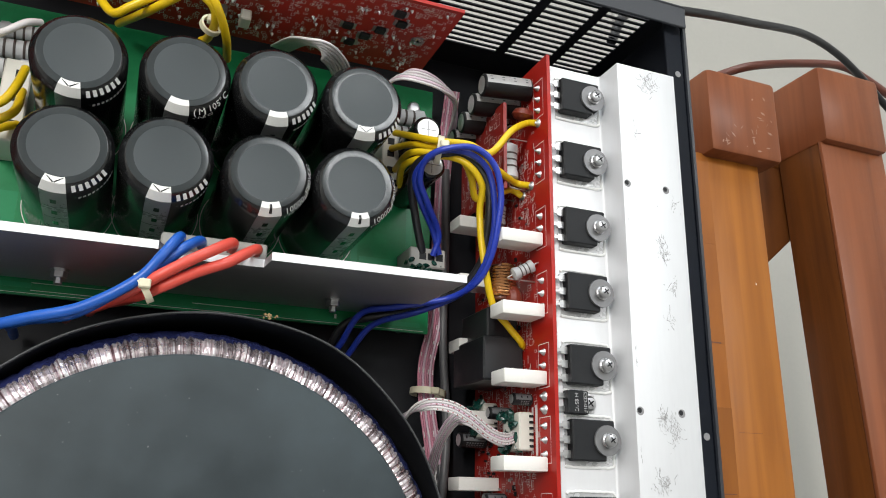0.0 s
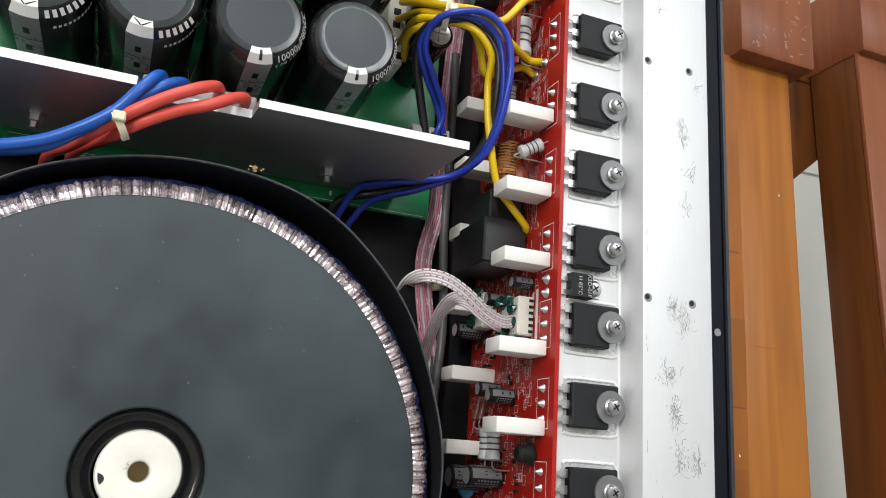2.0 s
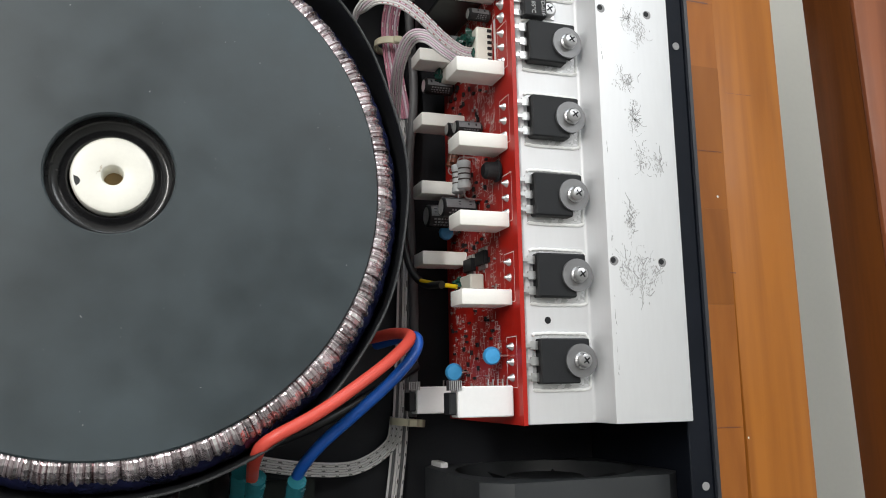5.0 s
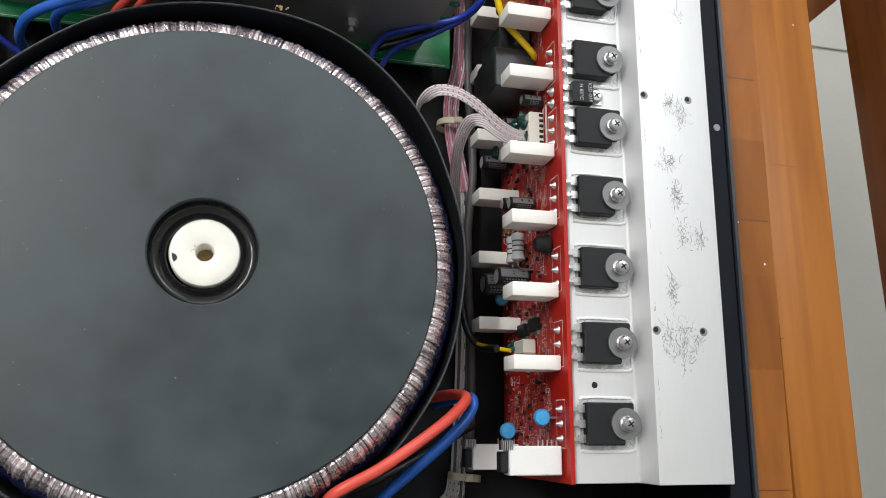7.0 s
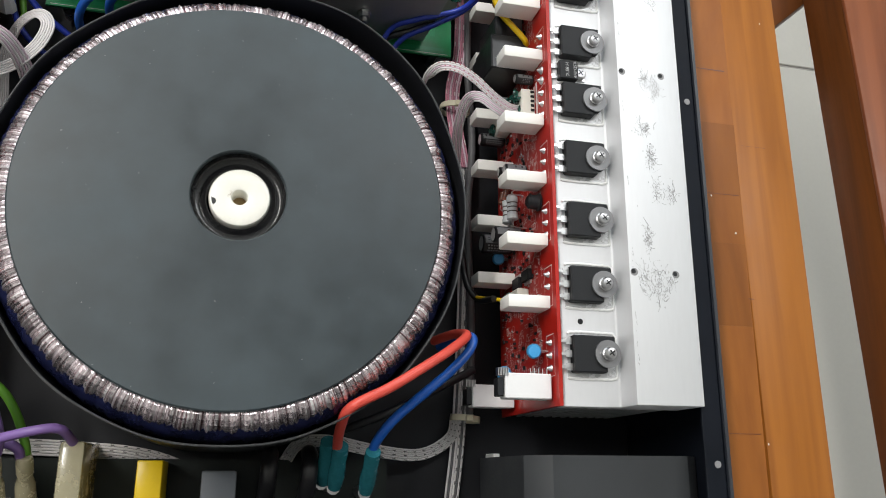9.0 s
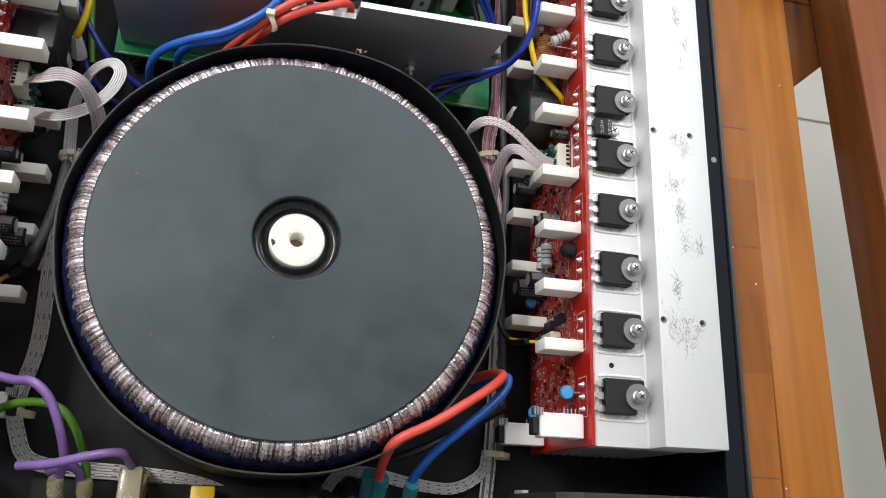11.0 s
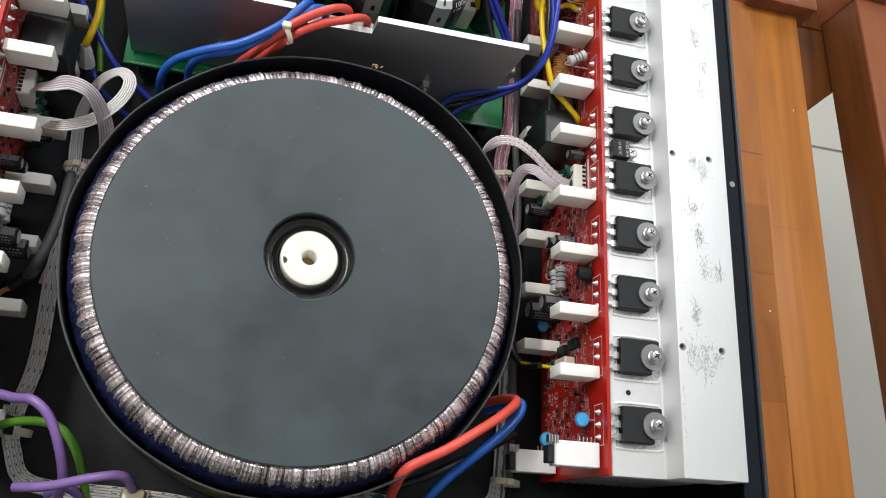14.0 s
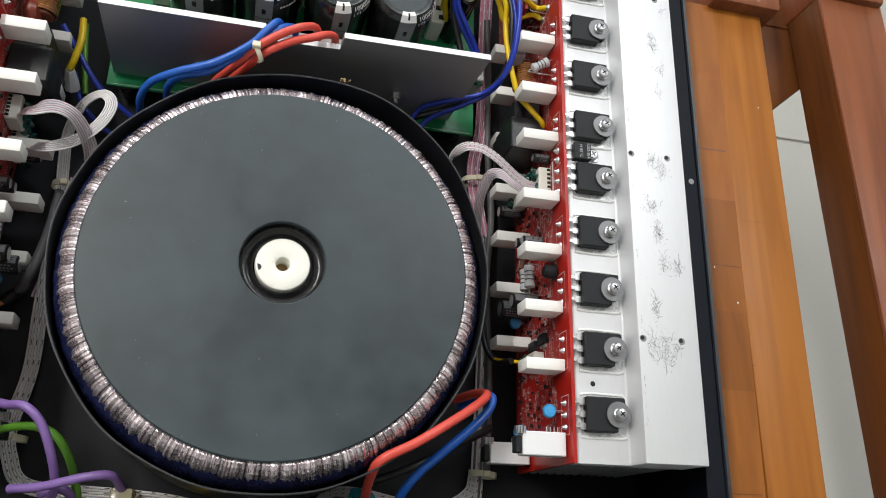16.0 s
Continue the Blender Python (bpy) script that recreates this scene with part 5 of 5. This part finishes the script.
for pts in ([(77,194,62),(81,186,78),(87,180,90),(99,179,94),(108,176,96),(118,188,96),(129,197,89),(132,196,93)], [(77,188,58),(81,184,74),(88,179,86),(101,179,92),(113,171,92),(127,171,82),(132,169,86)], [(79,178,58),(79,178,78),(88,175,88),(98,173,90),(105,168,84),(110,162,78),(120,166,78),(127,169,78),(132,167,78)], [(82,172,55),(78,174,74),(88,175,86),(98,171,93),(106,163,92),(108,154,86),(109,142,85),(112,126,84),(117,114,80.5),(124,106,80.5),(130,100.5,79.5),(132,99,77)]):
    cable("yellow_wire", pts, 1.5, WIRE["yellow"], "yellow supply wire to the upright red board", "wire", "yellow wires")
for pts in ([(-52,222,78),(-44,207,90),(-38,208,95),(-29,214,98)], [(-43,225,52),(-32,210,91),(-22,210,106)], [(-17,212,110),(-10,208,108),(-8,206,100),(-9,208,85),(-11,209,80)], [(-13,212,112),(-8,207,108),(-3,204,95),(0,206,75)]):
    cable("yellow_wire", pts, 1.65, WIRE["yellow"], "yellow wire at the rear red board", "wire", "yellow wires")
for pts in ([(-72,190,65),(-72,179,75),(-74,170,80),(-78,166,80)], [(-72,182,62),(-72,169,72),(-78,162,75)], [(-72,169,60),(-76,165,65),(-81,162,65)]):
    cable("yellow_wire", pts, 1.65, WIRE["yellow"], "yellow wire from the cream connector", "wire", "yellow wires")
for pts in ([(98,140,58),(99,149,62),(90,158,72),(83,165,80),(82,171,88),(87,174,95),(99,175,100),(108,169,100),(112,158,98),(112,145,95),(111,132,90),(108,123,82),(100,118,70),(80,114,62),(68,112,52),(62,99,40),(60,97,22)], [(101,141,58),(96,151,62),(86,160,72),(81,168,80),(87,175,90),(98,174,96),(107,168,96),(111,155,94),(112,141,90),(110,128,83),(105,120,72),(90,113,62),(74,108,50),(66,95,38),(64,92,22)]):
    cable("blue_wire", pts, 1.35, WIRE["blue"], "dark blue wire looped over the plate's end", "wire", "blue wires")
cable("black_wire", [(94,142,55),(88,155,62),(82,167,72),(82,173,82),(91,175,90),(102,172,92),(109,163,92),(111,147,88),(111,132,80),(103,120,68),(82,113,55),(64,109,45),(59,99,36),(57,97,22)], 1.8, WIRE["black"], "black wire looped with the blue wires", "wire")
cable("red_wire", [(91,-47,55),(97,-46,70),(100,-48,79),(90,-56,89),(75.5,-65.5,95.5),(62.5,-73.5,98),(47.9,-81.2,97.1),(45.7,-87.5,85.4),(47,-95,66),(49,-105,50)], 2.1, WIRE["red"], "thick red wire bent round the transformer", "wire", seg=12)
cable("blue_lead", [(95,-49,50),(101,-47,66),(104,-48,74),(102,-54,76),(93,-63.5,77.5),(80,-74.5,77.5),(70,-83.5,74),(64,-92,67),(62,-100,58),(63,-107,50)], 2.1, WIRE["big_blue"], "thick blue wire bent round the transformer", "wire", seg=12)
cable("black_lead", [(50,-88,40),(73,-79,45),(99,-66,40),(116,-57,35)], 2.0, WIRE["black"], "black sleeved wire beside the transformer", "wire")
cable("purple_wire", [(-124,-62,58),(-115,-61,66),(-105,-63,70),(-97,-64,76),(-90,-70,76),(-85,-81,72),(-83,-93,62),(-86,-102,52)], 1.9, WIRE["purple"], "purple wire to a clear spade sleeve", "wire", "purple wires")
cable("purple_wire", [(-100,-96,62),(-87,-95,68),(-70,-91,74),(-60,-90,72),(-56,-95,62)], 1.9, WIRE["purple"], "purple wire to a clear spade sleeve", "wire", "purple wires")
cable("purple_wire", [(-90,-98,50),(-83,-95,54),(-78,-97,53),(-77,-102,48)], 2.0, WIRE["purple"], "purple wire to a clear spade sleeve", "wire", "purple wires")
cable("green_wire", [(-126,-80,40),(-118,-75,46),(-109,-71,52),(-97,-70,58),(-87,-73,60),(-80,-82,58),(-76,-94,52),(-75,-103,46)], 1.8, WIRE["green"], "green earth wire to a clear spade sleeve", "wire")
cable("grey_cable", [(115,195,30),(117,155,26),(117,110,25),(119,65,26),(115,30,30),(116,3,28),(118,-35,25),(117,-78,24)], 2.0, WIRE["grey"], "grey round cable along the case floor", "cable", "grey cables")
cable("grey_cable", [(-110,49,30),(-109,22,42),(-111,0,50),(-120,-6,32),(-124,-10,32)], 2.3, WIRE["grey"], "grey round cable along the case floor", "cable", "grey cables")
cable("black_cable", [(100,23,50),(108,0,42),(111,-16,42),(116,-24,45),(120,-26,57)], 1.6, WIRE["black"], "thin black cable to the red board", "cable")
cable("yellow_wire", [(115, -23, 45), (119, -25, 52), (125, -27, 60)], 0.9, WIRE["yellow"], "thin yellow wire into the small header", "wire", "yellow wires")
cable("black_sleeve", [(-113,-2,44),(-118,-5,35.5),(-124,-10,32)], 2.8, WIRE["black"], "black sleeve on the grey cable's end", "cable sleeve")
cable("orange_wire", [(-124,-10,32),(-128,-13,32),(-131,-17,30)], 1.2, WIRE["orange"], "bared orange wire end at the red board", "wire")
cable("blue_wire", [(-119,133,50),(-111,122,45),(-98,105,40),(-77,92,30)], 1.5, WIRE["blue"], "dark blue wire beside the plate", "wire", "blue wires")
cable("blue_wire", [(-114,117,30),(-107,99,30),(-94,88,25),(-85,87,22)], 1.5, WIRE["blue"], "dark blue wire beside the plate", "wire", "blue wires")
cable("yellow_wire", [(-110,138,50),(-109,126,50),(-111,115,48),(-113,111,45)], 1.8, WIRE["yellow"], "yellow wire into a white plug", "wire", "yellow wires")
cable("green_wire", [(-113,148,30),(-111,129,28),(-108,108,25)], 1.6, WIRE["green"], "thin green wire on the case floor", "wire")
cable("white_wire", [(-86,197,70),(-79,199,75),(-73,204,75),(-69,208,70)], 1.4, WIRE["white"], "white wire beside the capacitors", "wire")
b = B()
lathe(b, [(2.4, 0), (4.0, 9), (4.0, 12)], (-113, 111, 44), (0, -0.35, -0.9), 8)
solo("wire_plug", b, CONN_WHITE, (-113, 108, 32), "white tapered wire plug", "connector")


def ribbon(pts, n, w, mats, label, up=(0, 0, 1), group="ribbon cables", dash=None, n_s=8):
    """Flat cable of n single wires side by side; the flat side turns with the way."""
    line = spline(pts, n_s)
    rb_ = thing("ribbon_cable", pts[0], label, "ribbon cable", group)
    sides = []
    prev = None
    for k, q in enumerate(line):
        d = (line[min(k + 1, len(line) - 1)] - line[max(k - 1, 0)]).normalized()
        sd = d.cross(Vector(up))
        sd = sd.normalized() if sd.length > 0.2 else (prev or Vector((1, 0, 0)))
        if prev is not None:
            sd = (sd * 0.5 + prev).normalized() if sd.dot(prev) > 0 else (prev - sd * 0.5).normalized()
        prev = sd
        sides.append(sd)
    for j in range(n):
        b = B()
        off = (j - (n - 1) / 2) * w
        ln = [q + sd * off for q, sd in zip(line, sides)]
        tube(b, ln, w * 0.47, 7)
        o = part("wire", b, WIRE[mats[j % len(mats)]], rb_)
        if dash and j % 2 == 0:
            b = B()
            for k in range(1, len(ln) - 2, 1):
                if (k + j) % 2:
                    a, c = ln[k], ln[k].lerp(ln[k + 1], 0.55)
                    u = Vector(up).normalized() * (w * 0.47 + 0.05)
                    sd = sides[k] * 0.22
                    b.faces.new([b.verts.new(p) for p in (a + u - sd, a + u + sd, c + u + sd, c + u - sd)])
            part("printed_dash", b, dash, o, "dashes printed on the wire", smooth=False)
    return rb_


ribbon([(114, 234, 40), (114, 207, 32), (114, 167, 26), (113, 121, 25), (108, 91, 26), (114, 52, 25)], 7, 1.15, ["rose", "pink", "rose"], "pink ribbon cable along the case floor", dash=CAP_WHITE)
ribbon([(109, 60, 23.5), (114, 52, 24), (115, 6, 24), (114, -36, 24), (112, -78, 24), (110, -100, 24), (107, -125, 23.5), (105, -148, 23)], 6, 1.2, ["white", "grey", "white"], "grey-white ribbon cable along the case floor", dash=DASH_K)
ribbon([(110,-78,25),(107,-89,25),(92,-97,28),(70,-96,35),(47,-92,40),(34,-93,35),(28,-101,28)], 6, 0.95, ["white"], "white ribbon cable in front of the transformer", dash=DASH_K)
ribbon([(88,62,24),(82,66,56),(78.5,67,84),(82,70,96),(90,69.5,99),(99,66,97.5),(110,61,92),(120,60,85),(127,62,80)], 5, 0.95, ["white", "white", "pink"], "white ribbon cable arching to the red board", dash=DASH)
ribbon([(109,40,26),(105,50,44),(101.5,60,62),(103,67.5,73),(108,67.5,77.5),(115,63,78),(122,60.5,76),(127,61,73)], 6, 0.95, ["pink", "white"], "pale pink ribbon cable arching to the red board")
ribbon([(-129,78,55),(-116,68,80),(-107,70,82),(-99,69,76),(-94,63,60),(-94,54,40)], 6, 1.15, ["pink", "white"], "pale pink ribbon cable arching to the red board")
ribbon([(-129,72,35),(-115,59,60),(-101,63,62),(-90,72,66),(-86,82,68),(-91,88,66),(-101,87,55),(-109,78,40),(-111,64,28),(-110,50,25),(-109,30,23.5)], 6, 1.0, ["white"], "white ribbon cable looped beside the red board")
ribbon([(-109,57,26),(-109,31,24),(-110,0,24),(-109,-40,24),(-113,-66,24),(-111,-80,24),(-101,-93,24),(-64,-96,24),(-39,-98,25),(-22,-102,23.5),(-8,-109,22.5)], 6, 1.2, ["white"], "white ribbon cable with printed dashes on the floor", dash=DASH_K)
ribbon([(24,228,55),(27,215,86),(33,205,100),(43,209,85),(49,213,70)], 7, 1.3, ["white"], "white ribbon cable behind the capacitors", up=(0, -1, 0.4))
ribbon([(66,208,75),(69,206,90),(77,204,95),(89,205,90),(103,212,70),(112,214,45)], 3, 1.3, ["white", "pink"], "white wires behind the capacitors")
ribbon([(70,213,70),(74,210,88),(88,210,85),(107,215,60),(113,207,40)], 4, 1.3, ["pink", "white"], "pale pink wires behind the capacitors")
ribbon([(-104, 60, 24), (-104, 40, 24), (-107, 20, 24), (-112, -5, 22.5)], 6, 1.25, ["rose", "pink"], "pink ribbon cable beside the transformer")


def tie_round(c, axis, rx, w, label):
    """A nylon tie looped round a bundle, with its square head."""
    o = thing("cable_tie", c, label, "cable tie", "cable ties")
    b = B()
    lathe(b, [(rx, -w / 2), (rx + 0.9, -w / 2), (rx + 0.9, w / 2), (rx, w / 2), (rx, -w / 2)], c, axis, 20, False)
    lp = part("loop", b, TIE, o)
    b = B()
    c = Vector(c)
    box(b, c.x - 1.9, c.x + 1.9, c.y - 1.5, c.y + 1.5, c.z + rx - 0.6, c.z + rx + 2.4, 0.4)
    part("head", b, TIE, o)
    return o


tie_round((-21, 101, 104), (0.85, 0.5, 0.1), 4.6, 2.2, "cream nylon tie round the thick wires")
tie_round((88, 177, 88), (1, -0.15, 0.25), 5.2, 2.4, "cream nylon tie round the yellow and blue wires")
tie_round((109, 84, 27), (0.1, 1, 0), 7.5, 3.0, "cream nylon tie round the pink ribbon cable")
tie_round((114, -80, 27), (0.1, 1, 0), 6.5, 3.0, "cream nylon tie round the floor cables")
tie_round((-108, 53, 27), (0.1, 1, 0), 6.0, 3.0, "cream nylon tie round the floor cables")
tie_round((-9, 207, 96), (0.3, 0.2, 1), 3.4, 2.2, "cream nylon tie round the rear yellow wires")
tie_round((-111, -72, 26), (0.1, 1, 0), 6.0, 3.0, "cream nylon tie round the floor cables")

# ---- front terminals ----
for x, y, z, L in ((-86, -103, 52, 24), (-75.5, -103, 47, 24)):
    o = thing("spade_sleeve", (x, y - 10, CF), "milky clear sleeve over a spade terminal", "wire terminal", "spade terminals")
    b = B()
    lathe(b, [(2.8, 0), (3.4, 2), (3.4, 7), (2.9, 9), (4.0, 13), (4.2, L)], (x, y + 3, z + 4), (0, -0.8, -0.6), 12)
    part("sleeve", b, SLEEVE, o)
    b = B()
    box(b, x - 3.2, x + 3.2, y - 19, y - 13, CF, z - 12, 0.4)
    part("blade", b, STEEL, o)
o = thing("spade_sleeve", (-56, -103, CF), "milky clear sleeve over two spade terminals", "wire terminal", "spade terminals")
b = B()
box(b, -61, -51.5, -122, -94, CF, 64, 1.6, 2)
part("sleeve", b, SLEEVE, o)
for nm, x0, x1, y0, y1, z1, m, lab, cat in (
    ("yellow_capacitor", -32, -22, -122, -101, 62, YELLOW_BOX, "yellow box film capacitor on the front board", "capacitor"),
    ("grey_relay", -7, 7, -126, -105, 60, GREY_BOX, "slate grey relay box on the front board", "relay"),
):
    b = B()
    box(b, x0, x1, y0, y1, CF, z1, 0.9, 2)
    solo(nm, b, m, ((x0 + x1) / 2, (y0 + y1) / 2, CF), lab, cat)
for x in (20, 37):
    cable("black_loop", [(x - 1, -122, 30), (x - 0.5, -116, 46), (x, -106, 54), (x + 0.5, -99, 50), (x + 1, -97, 38), (x + 2, -97, 24)], 3.6, WIRE["black"], "glossy black sleeved wire loop", "wire", "black loops", seg=12)
for x, y, z, m in ((48.5, -103, 54, "red"), (62.5, -105, 53, "blue"), (43.5, -101, 52, "black")):
    o = thing("shrink_sleeve", (x, y - 8, CF), "teal shrink sleeve on a thick wire end", "wire terminal", "shrink sleeves")
    b = B()
    lathe(b, [(3.3, 0), (3.6, 4), (3.4, 10), (4.0, 18), (3.2, 26)], (x, y + 8, z + 12), (0.02, -0.62, -0.78), 12)
    part("sleeve", b, TEAL, o)
    b = B()
    cyl(b, (x, y - 9, CF), (x, y - 9, z - 8), 3, 10)
    part("post", b, STEEL, o)
b = B()
box(b, -100, 75, -148, -100, CF + 8, CF + 9.6)
solo("front_board", b, PCB_NIGHT, (-10, -124, CF + 8), "very dark green circuit board behind the front panel", "circuit board")
b = B()
box(b, 126.4, 129.6, -99.5, -96.5, CF, 33, 0.4)
solo("white_pin", b, CONN_WHITE, (128, -98, CF), "small white plastic pin on the floor", "pin")

# ---- cooling fans in front of the heatsinks ----
def fan(s):
    f = thing("cooling_fan", (s * 162, -111, CF), "dark grey plastic cooling fan standing before the heatsink", "fan", "cooling fans")
    cx, cz, y0, y1 = s * 162.0, 56.0, -124.0, -98.5
    b = B()
    n = 48
    rings = []
    for y in (y1, y0):
        outer, inner = [], []
        for k in range(n):
            a = 2 * math.pi * k / n
            c, d = math.cos(a), math.sin(a)
            q = 40 / max(abs(c), abs(d))
            q = min(q, 51)
            outer.append(b.verts.new((cx + q * c, y, cz + min(max(q * d, -36), 40))))
            inner.append(b.verts.new((cx + 35.5 * c, y, cz + 35.5 * d)))
        rings.append((outer, inner))
    (o1, i1), (o2, i2) = rings
    for k in range(n):
        j = (k + 1) % n
        for a_, b_ in ((o1, o2), (i2, i1), (i1, o1), (o2, i2)):
            b.faces.new((a_[k], a_[j], b_[j], b_[k]))
    part("housing", b, FAN, f)
    b = B()
    cyl(b, (cx, -122, cz), (cx, -101, cz), 16, 28, 1)
    part("hub", b, FAN, f)
    for k in range(7):
        b = B()
        a = 2 * math.pi * k / 7
        vs = []
        for r, da, y in ((15.5, -0.25, -104), (34.5, -0.12, -102), (34.5, 0.42, -118), (15.5, 0.3, -116)):
            vs.append(b.verts.new((cx + r * math.cos(a + da), y, cz + r * math.sin(a + da))))
        b.faces.new(vs)
        bmesh.ops.solidify(b, geom=list(b.faces), thickness=1.2)
        part("blade", b, FAN, f)
    for k in range(4):
        b = B()
        a = math.pi / 4 + k * math.pi / 2
        cyl(b, (cx + 15 * math.cos(a), -122.5, cz + 15 * math.sin(a)), (cx + 37 * math.cos(a), -122.5, cz + 37 * math.sin(a)), 1.6, 8)
        part("strut", b, FAN, f)


for s in (1, -1):
    fan(s)

# ---- floor tiles ----
b = B()
box(b, 0, 597, 0, 597, RF - 2, RF, 1.0)
t0 = None
for i in range(-4, 4):
    for j in range(-4, 4):
        x, y = -130 + i * 600, 361 - 600 + j * 600
        if t0 is None:
            for v in b.verts:
                v.co.x += x
                v.co.y += y
            t0 = part("tile", b, TILE, floor)
            first_xy = (x, y)
        else:
            again(t0, floor, (x - first_xy[0], y - first_xy[1], 0))
